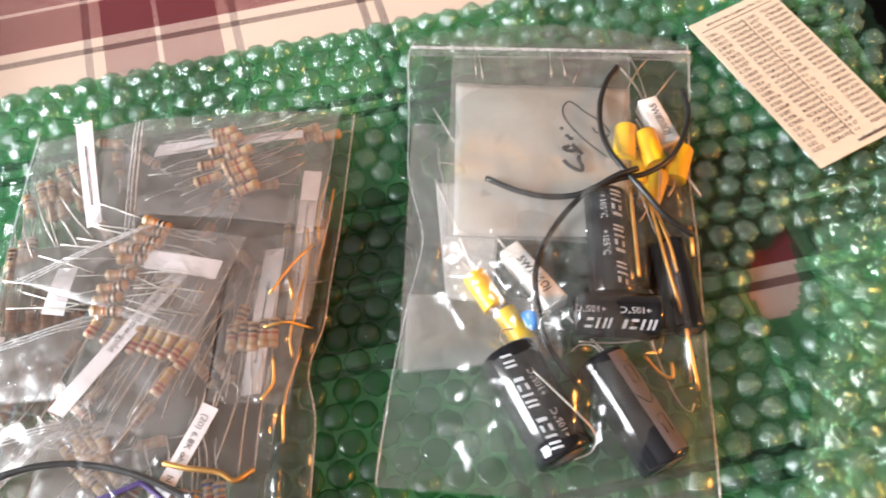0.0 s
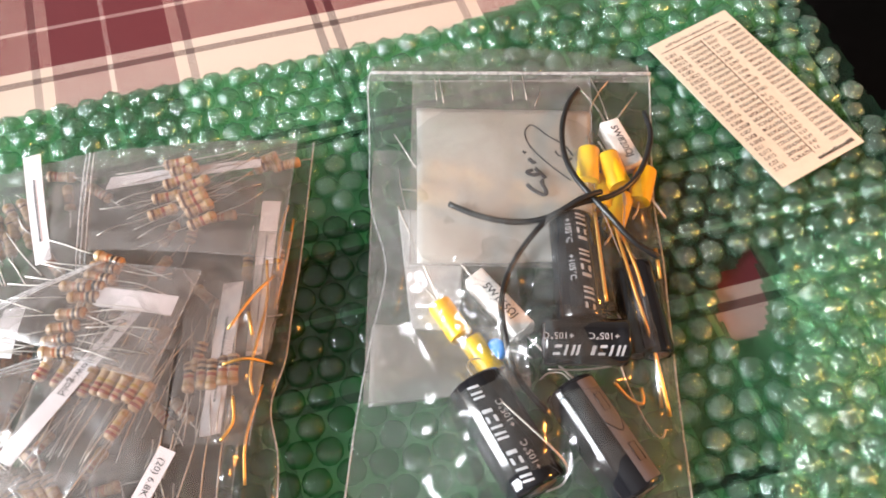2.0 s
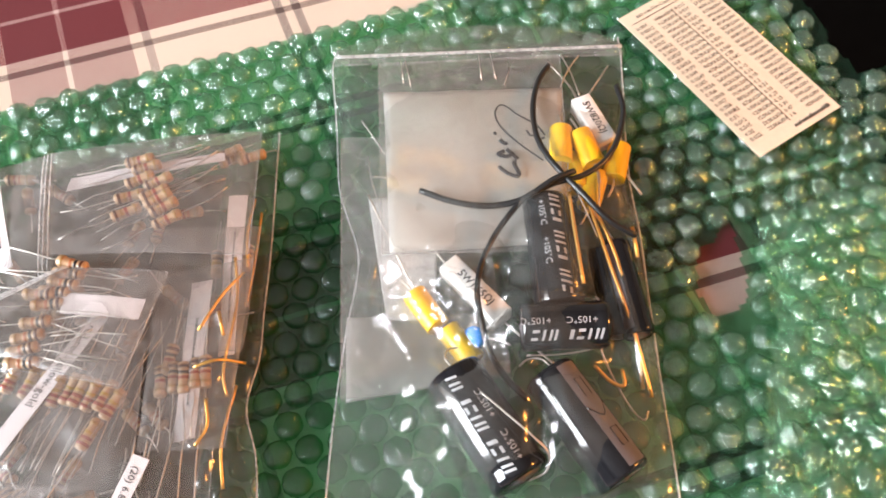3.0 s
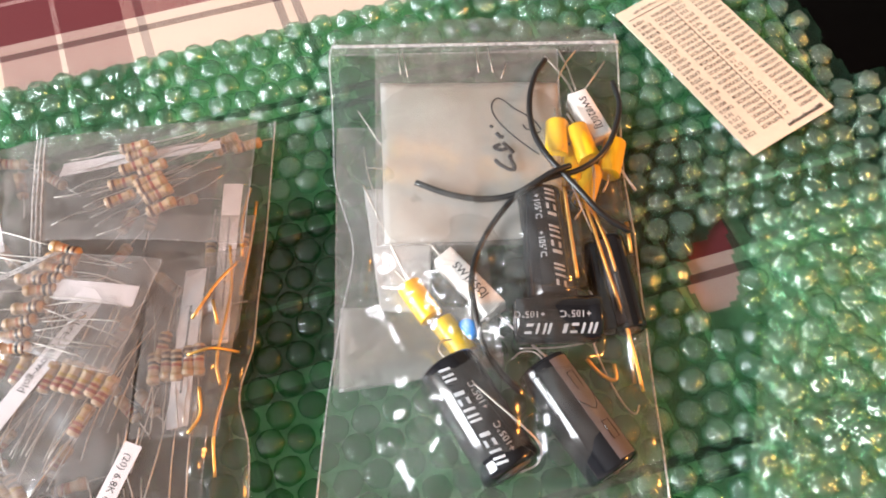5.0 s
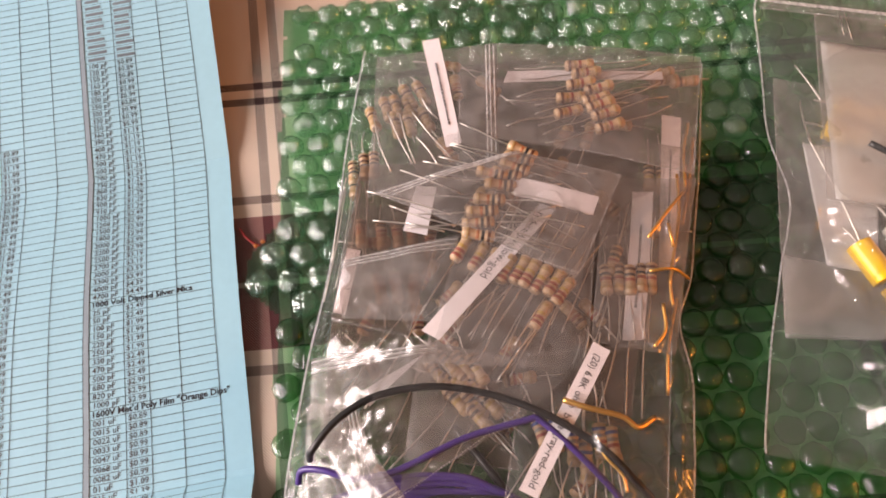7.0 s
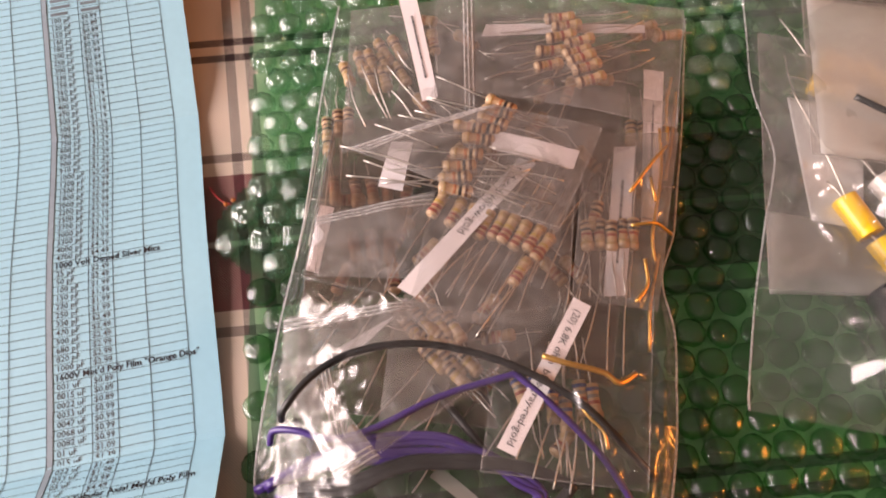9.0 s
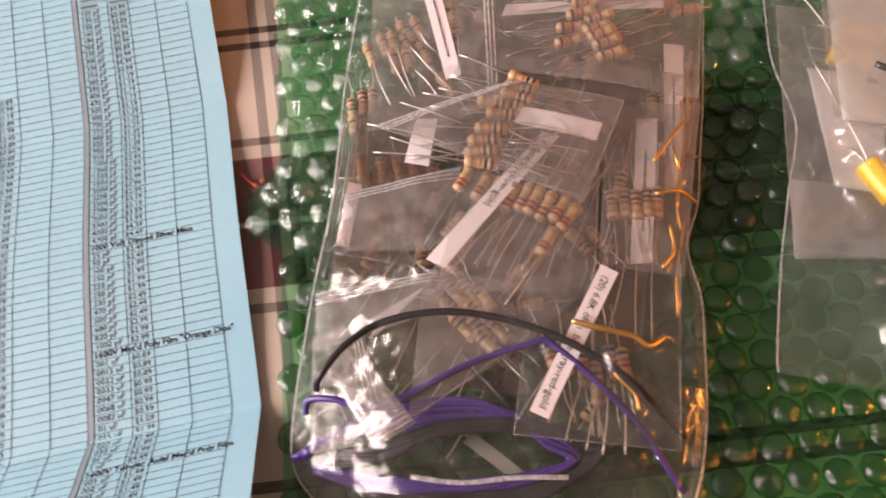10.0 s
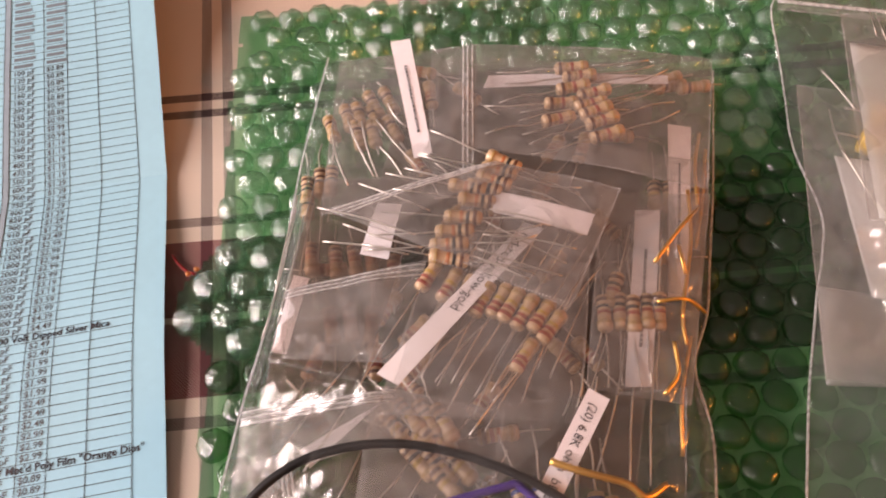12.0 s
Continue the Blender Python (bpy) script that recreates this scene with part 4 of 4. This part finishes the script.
fc = film_capacitor(12.5, 3.6)
fc.matrix_basis = axis_pose((78.6, -37), (78.2, -48.6), 12.4)
for p, q, z in (((84.6, -38.6), (88.4, -50.2), 12.6), ((82, -45), (83.6, -57), 8.6), ((89.8, -51.5), (86.2, -63.2), 8.8), ((97.4, -41.5), (94.8, -53), 9.0),
                ((34, -93.6), (41, -103.2), 9.5), ((44.5, -104.5), (51, -112.5), 7.5), ((28, -44), (38, -47), 8.2), ((38, -45), (48, -52), 8.2), ((25, -53), (36, -55.5), 8.2), ((55, -50), (65, -57), 8.2), ((66, -52), (76, -57), 8.0)):
    copy_thing(fc, axis_pose(p, q, z))


def ceramic_resistor(p, q, z, words, length=22.0):
    res = thing("ceramic_resistor", "white rectangular ceramic power resistor", "resistor", "white ceramic power resistors")
    part("case", box(-length / 2, length / 2, -3.3, 3.3, -3.1, 3.1, 0.5), M_CEMENT, res)
    if words:
        part("print", mapped(text_mesh(words, 3.3, "CENTER", 0.012), lambda x, y: (x, y + 0.2, 3.18)), M_INK, res, smooth=False)
    for s in (-1, 1):
        part("lead", tube([(s * length / 2, 0, -1), (s * (length / 2 + 8), .5, -1), (s * (length / 2 + 20), 1.5 * s, -1)], 0.4, 6, 4), M_LEAD, res)
    res.matrix_basis = axis_pose(p, q, z)
    return res


ceramic_resistor((85.6, -24.4), (93, -40.8), 10.2, "5W820ΩJ", 19)
ceramic_resistor((42.5, -83), (61, -102.5), 10.0, "5W1K5ΩJ", 24)

disc = thing("disc_capacitor", "small blue lacquered disc capacitor", "capacitor")
part("disc", lathe([(-1.5, 1.2), (-1.3, 2.6), (-.6, 3.3), (.6, 3.3), (1.3, 2.6), (1.5, 1.2)], 24), M_BLUE_DISC, disc)
part("lead", tube([(0, 1, 3), (0.2, 2.5, 7), (0.3, 5, 12)], 0.3, 6, 4), M_LEAD, disc)
part("lead", tube([(0, -1, 3), (0.2, -2.5, 7), (0.3, -5, 10)], 0.3, 6, 4), M_LEAD, disc)
disc.matrix_basis = Matrix.Translation(Vector((51.5, -106.8, 9.4)) * MM) @ Euler((0.3, 1.1, 0.5)).to_matrix().to_4x4()


# papers inside, seen through their own thin sleeves
def leaf(name, corners, z, mat, label, curl=0.6, seed=0.0, category="paper"):
    a, b, c, d = [Vector(p) for p in corners]

    def place(s, t):
        p = (a * (1 - s) + b * s) * (1 - t) + (d * (1 - s) + c * s) * t
        return Vector((p.x, p.y, z + curl * (wob(p.x, p.y, 0.05, seed) + 0.4 * wob(p.x, p.y, 0.13, seed + 2))))

    return tagged(part(name, thick(sheet_grid(place, 24, 20), 0.15), mat), label, category)


leaf("folded_paper", [(20.6, -21.6), (79.6, -20), (79.5, -77.4), (26.3, -81.4)], 12.2, M_VEIL, "white paper slip with handwriting, half see-through", 0.8, 2)
leaf("folded_paper", [(17.8, -60), (40, -59), (40, -101), (26, -101)], 7.8, M_PAPER, "white folded paper slip inside the clear bag", 0.5, 4)
leaf("folded_paper", [(14, -100), (60, -98), (62, -116), (16, -125.5)], 6.4, M_SLIP, "half see-through white slip at the foot of the papers", 0.6, 6)
small_bag([(18.3, -10.2), (79.4, -5.9), (81, -80), (24, -82)], 12.4, 1.3, None, label="small clear plastic bag round the white paper", seed=20)
small_bag([(7.5, -38), (50, -37), (62, -118), (15, -125.3)], 9.2, 1.4, None, label="small clear plastic bag with folded paper in it", seed=21)

# handwriting on the slip
script = thing("handwriting", "black felt-pen writing and an oval on the paper slip", "writing")
ZI = 14.3
for pts in ([(57.3, -39.8), (57.9, -39.2)], [(59.1, -41.9), (60.6, -43.4), (61.4, -43)], [(60.5, -46.2), (58.6, -47.4), (61, -48.3), (63.3, -47.2)], [(61.2, -45.6), (63, -47.4), (64.6, -49.4)],
            [(58.8, -52), (60.5, -53.8), (63.8, -55.6), (64.9, -54.6), (63.4, -50.8), (64.2, -50.4)]):
    part("ink_stroke", tube([(x, y, ZI) for x, y in pts], 0.68, 6, 5, flat=0.25), M_INK, script)
part("ink_stroke", tube([(x, y, ZI) for x, y in ((72.6, -49.8), (65, -43.3), (59.2, -36.6), (57.6, -31.5), (59.2, -28.4), (61.8, -29.4), (64.8, -32.2), (70.6, -36.2), (73.4, -40.2))], 0.3, 6, 5, flat=0.3), M_INK, script, "thin oval pen line")
part("ink_stroke", tube([(x, y, ZI) for x, y in ((67.6, -38.4), (68.9, -40.4), (70.8, -39.6), (70.2, -37.8), (71.8, -41.5), (73.2, -41))], 0.3, 6, 5, flat=0.3), M_INK, script, "small pen mark")

# cut lengths of black sleeving
wire("black_sleeving", (75.4, -11, 13, 71.9, -18.4, 14.2, 69.8, -28.8, 15, 70.3, -40.6, 16, 73.2, -49.6, 17.4, 77.7, -57.2, 18.6, 83.9, -65.4, 19, 90.7, -72.3, 17, 98.8, -76, 14), 0.95, M_BLACK_WIRE, "thin black plastic sleeving, a curved cut length")
wire("black_sleeving", (97.4, -19.8, 13, 98.7, -29.8, 14, 96, -41.8, 15.5, 91.2, -51.3, 17, 84, -57.3, 17.6, 75, -60.9, 18.6, 66.2, -65.6, 17.6, 58.6, -74.8, 15.5, 53.8, -85.1, 15, 52.3, -94.6, 15, 53.6, -103.7, 15, 56, -112.4, 13, 60.4, -119.8, 13.5, 66.1, -125.2, 12), 0.9, M_BLACK_WIRE, "thin black plastic sleeving, a long curved length")
wire("black_sleeving", (34.6, -61.3, 15, 44.8, -65.2, 15, 55.6, -67, 15.6, 65.4, -66, 17.8, 75, -60.4, 20.3, 81.3, -57, 19.6), 0.95, M_BLACK_WIRE, "thin black plastic sleeving, a short bent length")


def stray_lead(flat, mat=None, r=0.27, label="bent tinned component lead"):
    pts = [flat[i:i + 3] for i in range(0, len(flat), 3)]
    w = thing("component_lead", label, "wire")
    part("wire", tube(pts, r, 6, 6), mat or M_LEAD, w)
    return w


stray_lead((13.8, -31.4, 10, 18, -38, 10.5, 22.4, -45, 10.5))
stray_lead((18.2, -61.1, 12, 24, -73, 12, 30.2, -85.6, 11.5, 35, -95, 10))
stray_lead((16.5, -44, 8, 18, -52, 8, 20.5, -60, 8))
stray_lead((80.3, -2.8, 9, 83.3, -11.3, 9.5, 85.5, -22, 11))
stray_lead((86.4, -3.3, 9, 82.5, -10, 9.5, 79.3, -19.2, 10, 78.4, -33, 12))
for x0, y0, x1, y1 in ((25.8, -9.4, 27.3, -18.9), (27.4, -9.4, 29.8, -20.1), (52.1, -7, 53.2, -17.6), (56.1, -6.8, 57.9, -17.3), (62.4, -13.5, 60.6, -19.7)):
    stray_lead((x0, y0, 13.6, x1, y1, 13.7), r=0.12)
stray_lead((88.4, -48.2, 13, 89.4, -57, 13, 89, -65.6, 12))
stray_lead((82.7, -60, 17, 88, -70, 14, 93, -77.7, 13))
stray_lead((77.3, -51.1, 14, 82, -63, 17, 87.9, -76, 13))
stray_lead((88, -22, 10, 96, -8, 9))
stray_lead((86, -95, 13, 88.6, -100, 14, 88.8, -105.5, 14, 85, -110.6, 13.5, 76, -112.4, 12.5, 66.1, -112.8, 12))
stray_lead((46, -118, 15, 43.6, -114, 13, 44.6, -110.8, 11, 48.5, -110, 10.5))
stray_lead((53.4, -126, 21.2, 60, -131.6, 21.3, 66.4, -137, 21, 70.6, -140.8, 18.5, 70.4, -144.6, 15, 66, -146.8, 13))
stray_lead((73.5, -118, 14, 70.4, -114.4, 13.5, 66.5, -114, 12.5, 64, -116, 12))
stray_lead((86, -107, 11, 89, -116, 10, 94, -126, 9, 97.4, -129.5, 9, 98.8, -127, 9))
# leads and tape edges facing the warm lamp; its orange is put into their colour
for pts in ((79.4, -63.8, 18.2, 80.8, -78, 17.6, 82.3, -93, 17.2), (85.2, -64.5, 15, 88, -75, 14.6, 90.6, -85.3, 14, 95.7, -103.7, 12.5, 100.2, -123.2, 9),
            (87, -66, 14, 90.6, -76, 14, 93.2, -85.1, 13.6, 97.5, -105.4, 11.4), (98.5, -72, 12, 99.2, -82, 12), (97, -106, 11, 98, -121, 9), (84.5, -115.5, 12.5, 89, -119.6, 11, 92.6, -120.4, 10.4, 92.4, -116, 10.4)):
    stray_lead(pts, M_LAMP_GLINT, 0.55, "component lead coloured orange for the lamp's glint")

HUMPS = ((55, -132, 17, 17, 15.5), (82, -132, 16, 17, 14.5), (74, -79, 13, 24, 14.5), (74, -104, 18, 12, 14.5), (85, -46, 17, 20, 12.5), (50, -50, 42, 46, 9.5),
         (96, -95, 9, 26, 9), (88, -28, 12, 14, 9))


def draped(x, y):
    """The film sags between the things it lies on."""
    # a steep fold runs below the papers, its face towards the bag's lower corner
    along = ((x - 16) * 0.88 - (y + 86) * 0.476) / 54
    across = (x - 16) * 0.476 + (y + 86) * 0.88 + 2.5 * wob(x, y, 0.12, 6)
    step = 9.5 * max(0.0, min(1.0, across / 10 + 0.5)) * max(0.0, min(1.0, along * 6, (1 - along) * 6)) * math.exp(-(max(0.0, across) / 22) ** 2)
    return 2.2 + max(step, *(h * math.exp(-((x - cx) / rx) ** 4 - ((y - cy) / ry) ** 4) for cx, cy, rx, ry, h in HUMPS))


bag_right, right_place = row_bag("zip_bag", "clear resealable plastic bag of capacitors and resistors on bubble wrap",
    [(2.2, 3, 101, 8), (0.9, -4.7, 101.6, 0), (3.4, -22, 101, -20), (5.6, -38, 100.5, -38), (8.2, -57, 100.6, -53.5), (15.4, -77, 102.2, -73), (15.6, -90, 102.6, -85), (14.3, -102, 103, -96), (12.9, -125, 104, -120), (12.6, -141, 105, -136), (12.6, -154, 105.6, -149), (13, -158, 106, -155)],
    4.4, draped, 0.28, 1.5, 44.0, M_BAG_FLAT, mouth=0.1,
    creases=((85.5, -65, 90.4, -85.3, 95.7, -103.7, 100.5, -123.2), (93, -85, 97.3, -105.4), (98.5, -70, 99.5, -90), (97, -108, 99, -122), (82, -62, 84.5, -92), (12, -60, 22, -80, 20, -98), (18, -102, 40, -96, 60, -112), (24, -98, 34, -112),
             (28, -93, 44, -101, 58, -104), (36, -99, 50, -109, 63, -108), (45, -91, 56, -104)), crumple=(44, -100, 6.0))
part("zip_band", sheet_grid(lambda s, t: (2 + 99.6 * s, -5.2 + 3.4 * t + 4.4 * s, 7.7 + 0.35 * math.sin(6.2832 * t)), 30, 6), M_BAND, bag_right, "milky zip band")
for dy, r, m in ((-0.6, 0.75, M_ZIP), (-4.2, 0.4, M_BAND)):
    part("zip_ridge", tube([(2 + 6.225 * k, -2.0 + dy + 0.275 * k, 7.9) for k in range(17)], r, 8, 2, flat=0.5), m, bag_right, "milky zip ridge")
part("mouth_flap", sheet_grid(lambda s, t: (1.5 + 99.5 * s, -2.5 + 4.4 * s + (3 + 10.5 * math.sin(math.pi * s) ** .6) * t, 7.5 - 1.5 * t + 0.5 * wob(s * 90, t * 10, 0.1)), 30, 6), M_SMALL, bag_right)
part("punch_hole", sheet_grid(lambda s, t: (50.5 + (0.3 + 1.9 * s) * math.cos(6.2832 * t), 6.6 + (0.3 + 1.9 * s) * math.sin(6.2832 * t), 7.8), 1, 16), M_HOLE, bag_right, "round punched hole")

# orange wires along the large bag's lamp side, drawn for glints on film creases
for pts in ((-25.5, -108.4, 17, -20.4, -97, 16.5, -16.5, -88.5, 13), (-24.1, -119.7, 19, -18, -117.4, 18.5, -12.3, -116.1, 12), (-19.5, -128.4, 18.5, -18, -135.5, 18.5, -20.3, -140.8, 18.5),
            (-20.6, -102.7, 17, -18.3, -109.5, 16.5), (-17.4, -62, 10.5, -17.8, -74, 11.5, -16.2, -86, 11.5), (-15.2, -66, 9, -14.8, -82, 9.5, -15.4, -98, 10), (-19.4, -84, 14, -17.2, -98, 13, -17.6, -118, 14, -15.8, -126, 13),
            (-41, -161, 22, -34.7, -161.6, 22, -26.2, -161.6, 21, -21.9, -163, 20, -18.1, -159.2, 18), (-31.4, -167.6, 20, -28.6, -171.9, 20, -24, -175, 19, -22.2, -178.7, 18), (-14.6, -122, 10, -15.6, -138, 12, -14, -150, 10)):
    stray_lead(pts, M_LAMP_GLINT, 0.75 if pts[0] == -41 else 0.45, "thin wire drawn for an orange lamp glint on the film")

# ---- printed card ----
card = thing("printed_card", "cream card printed with a capacitor value table, on the bubble wrap", "card")
CL, CTp, CB = Vector((101.5, 15.2)), Vector((130.9, 35.4)), Vector((142.0, -43.4))
CU, CV = (CTp - CL), (CB - CL)


def card_place(u, v, up=0.0):
    """u across the card, v down it, 0 to 1."""
    p = CL + CU * u + CV * v
    return Vector((p.x, p.y, 6.6 + 0.35 * math.sin(3 * v + u) + up))


part("stock", thick(sheet_grid(lambda s, t: card_place(t, s), 10, 6), 0.25), M_CARD, card, smooth=False)
CWID, CLEN = CU.length, CV.length


def card_print(words, u, v, size, mat=None, align="LEFT"):
    part("print", mapped(text_mesh(words, size, align), lambda x, y: card_place(u + x / CWID, v - y / CLEN, 0.16)), mat or M_INK, card, smooth=False)


def card_bar(u0, u1, v0, v1, mat=None):
    part("print_bar", sheet_grid(lambda s, t: card_place(u0 + (u1 - u0) * t, v0 + (v1 - v0) * s, 0.17), max(1, int((v1 - v0) * 40)), 3), mat or M_CARD_INK, card, smooth=False)


card_print("630 Volt Film Capacitor Part #'s", 0.5, 0.045, 1.85, align="CENTER")
card_bar(0.06, 0.92, 0.072, 0.076)
card_bar(0.505, 0.512, 0.10, 0.93)
VALUES = "0.001 0.0012 0.0015 0.0018 0.002 0.0022 0.0025 0.0027 0.003 0.0033 0.0039 0.004 0.0047 0.005 0.0056 0.006 0.0068 0.007 0.008 0.0082 0.01 0.012 0.015 0.02 0.022".split()
RIGHT = "0.025 0.027 0.03 0.033 0.039 0.04 0.047 0.05 0.056 0.06 0.068 0.08 0.082 0.1 0.12 0.15 0.18 0.2 0.22 0.25 0.27 0.33 0.39 0.47 1.0".split()
for n in range(25):
    v = 0.112 + n * 0.0333
    card_print(VALUES[n], 0.055, v, 2.15, M_CARD_INK)
    card_print(RIGHT[n], 0.54, v, 2.0, M_CARD_INK)
    for u0 in (0.27, 0.73):
        pico = round(float((VALUES if u0 < 0.5 else RIGHT)[n]) * 1e6)
        card_print(str(pico)[:2] + str(len(str(pico)) - 2) + "K630V", u0, v, 2.0, M_CARD_INK)
# the maker's web address as a row of small bars
rnd = random.Random(3)
u = 0.50
while u < 0.92:
    w = rnd.uniform(0.012, 0.022)
    tall = 0.016 if rnd.random() < 0.75 else 0.022
    card_bar(u, u + w, 0.972 - tall, 0.972)
    u += w + 0.008

# ---- price sheet ----
M_DIVIDER = plain("divider_ink", (0.24, 0.33, 0.38), 0.6, var=0.1)
M_BAR_INK = plain("faint_print_ink", (0.14, 0.19, 0.22), 0.6, var=0.15)
M_RULE = plain("rule_ink", (0.03, 0.035, 0.04), 0.6, var=0.15)
CS, SS = math.cos(radians(24.6)), math.sin(radians(24.6))
FOLD = Vector((-158.4, -99.5))   # the far fold meets the sheet's edge here


def fold_height(b):
    """A letter fold: both creases lie on the cloth, and the outer panels rise from them."""
    if b < 0:
        return 0.8 - 0.2 * b
    if b > 102:
        return 0.8 + 0.55 * (b - 102)
    return 0.8 + 2.0 * math.sin(math.pi * b / 102) ** 2


def sheet_place(a, b, up=0.0):
    """a to the left of the sheet's long edge, b along it from the far fold towards the camera."""
    x = FOLD.x - a * CS + b * SS - 0.10 * max(0.0, b - 102)
    y = FOLD.y - a * SS - (b if b < 102 else 102 + 0.85 * (b - 102)) * CS
    wave = 0.5 * (wob(a, b, 0.02, 7) + 0.6) + 0.25 * abs(wob(a * .4, b, 0.06, 3))
    return Vector((x, y, fold_height(b) * (1 - 0.25 * min(1, a / 120)) + wave + up + 0.4))


price = thing("price_sheet", "pale blue printed price list with letter folds, on the tablecloth", "paper sheet")
part("paper", thick(sheet_grid(lambda s, t: sheet_place(150 * s, -110 + 330 * t), 60, 180), 0.12), M_BLUE_PAPER, price, smooth=False)


def ruled(a0, b0, a1, b1, w, mat=None):
    """A printed rule from one sheet place to another."""
    n = max(2, int(max(abs(a1 - a0), abs(b1 - b0)) / 2.0))
    along_a = abs(a1 - a0) > abs(b1 - b0)
    part("rule", sheet_grid(lambda s, t: sheet_place(a0 + (a1 - a0) * s + (0 if along_a else (t - .5) * w), b0 + (b1 - b0) * s + ((t - .5) * w if along_a else 0), 0.13), n, 1), mat or M_RULE, price, smooth=False)


ROW, TOP = 2.53, -100
for a in (7.6, 18.0, 26.8, 33.6, 55.0, 65.0, 72.5):
    ruled(a, TOP, a, 215, 0.2)
for a in (43.6, 45.2):
    ruled(a, TOP, a, 215, 0.22)
part("rule", sheet_grid(lambda s, t: sheet_place(43.6 + 1.6 * t, TOP + 315 * s, 0.12), 150, 1), M_DIVIDER, price, "grey column divider", smooth=False)
rows = int((215 - TOP) / ROW)
for n in range(rows):
    ruled(7.6, TOP + n * ROW, 43.6, TOP + n * ROW, 0.15)
    ruled(45.2, TOP + n * ROW + 1.1, 130, TOP + n * ROW + 1.1, 0.15)


def sheet_print(words, a, b, size, mat=None, bold=0.0):
    part("print", mapped(text_mesh(words, size, bold=bold), lambda x, y: sheet_place(a - x, b - y, 0.14)), mat or M_INK, price, smooth=False)


START = TOP + 23 * ROW
LIST = ("100 pF,$0.89;120 pF,$0.89;150 pF,$0.89;160 pF,$0.99;180 pF,$0.89;200 pF,$0.99;250 pF,$0.89;300 pF,$0.99;330 pF,$0.99;350 pF,$0.99;360 pF,$1.19;390 pF,$1.19;400 pF,$1.19;470 pF,$1.19;500 pF,$1.19;600 pF,$1.29;"
        "700 pF,$1.29;750 pF,$1.29;800 pF,$1.29;820 pF,$1.29;900 pF,$1.29;910 pF,$1.29;1000 pF,$2.49;1200 pF,$2.99;1500 pF,$2.99;1800 pF,$2.99;2000 pF,$2.99;2200 pF,$2.99;2500 pF,$3.19;2700 pF,$3.19;3000 pF,$3.59;3300 pF,$3.99;4000 pF,$4.39;4700 pF,$4.49;"
        "1000 Volt Dipped Silver Mica;25 pF,$2.49;50 pF,$2.49;100 pF,$1.99;150 pF,$1.99;220 pF,$1.99;250 pF,$1.99;330 pF,$2.49;470 pF,$2.49;500 pF,$2.49;680 pF,$2.99;820 pF,$2.99;1000 pF,$2.99;"
        "1600V Met'd Poly Film \"Orange Dips\";001 uF,$0.89;0015 uF,$0.89;0022 uF,$0.89;0033 uF,$0.99;0047 uF,$0.99;0068 uF,$0.99;0082 uF,$0.99;01 uF,$1.09;015 uF,$1.39;022 uF,$1.49;033 uF,$1.99;05 uF,$2.99;1 uF,$4.49;"
        "1600V Tubular Axial Met'd Poly Film;001 uF,$1.49;002 uF,$1.49;005 uF,$1.49;01 uF,$1.49").split(";")
for n, line in enumerate(LIST):
    b = START + (n + 0.5) * ROW
    cells = line.split(",")
    if len(cells) == 1:
        sheet_print(line, 43.0, b, 2.5, bold=0.022)
    else:
        sheet_print(cells[0], 42.6, b, 2.3, M_GREY_INK, 0.01)
        sheet_print(cells[1], 33.0, b, 2.3, M_GREY_INK, 0.01)
# rows on the far panel, too small to read
rnd = random.Random(17)
for n in range(1, 23):
    b = START + (0.5 - n) * ROW
    for a0 in (42.4, 32.8):
        w = rnd.uniform(4.6, 6.4)
        part("print_bar", sheet_grid(lambda s, t, a0=a0, b=b, w=w: sheet_place(a0 - w * s, b - 0.55 + 1.1 * t, 0.14), 3, 1), M_BAR_INK, price, smooth=False)
LEFT = "$0.89 $0.99 $1.19 $1.89 $1.99 $2.49 $3.89 $0.89 $0.89 $0.89 $0.99 $0.99 $1.49 $0.99 $1.29 $1.89 $1.99 $1.99 $1.99 $1.99 $2.49 $2.99 $2.45 $3.59 $3.29 $3.59 $3.89 $4.49 $3.79 $4.49 $5.99 $7.99 $8.99 $2.25 $2.25 $2.99 $2.99 $3.69 $4.79 $5.49 $7.49 $1.89 $3.29 $3.29 $4.95 $4.95 $4.95 $4.95".split()
for n, price_text in enumerate(LEFT):
    sheet_print(price_text, 72.0, START + (n + 10) * ROW + 2.3, 2.3, M_GREY_INK, 0.01)

# ---- small scraps on the cloth beside the wrap ----
scrap = thing("thread_scrap", "short red thread lying on the tablecloth", "thread")
part("thread", tube([(-146, -123.6, 0.9), (-143.6, -125.6, 1.2), (-140.2, -127.4, 1.0), (-137.6, -127.6, 0.9)], 0.35, 6, 5), M_RED_THREAD, scrap)
for x, y in ((-135.6, -128.2), (-137.2, -130)):
    fleck = thing("amber_fleck", "tiny amber fleck beside the thread", "fleck")
    part("chip", lathe([(-.7, .2), (-.4, .6), (.3, .7), (.7, .2)], 7), M_AMBER, fleck)
    fleck.matrix_basis = Matrix.Translation(Vector((x, y, 5.2)) * MM)
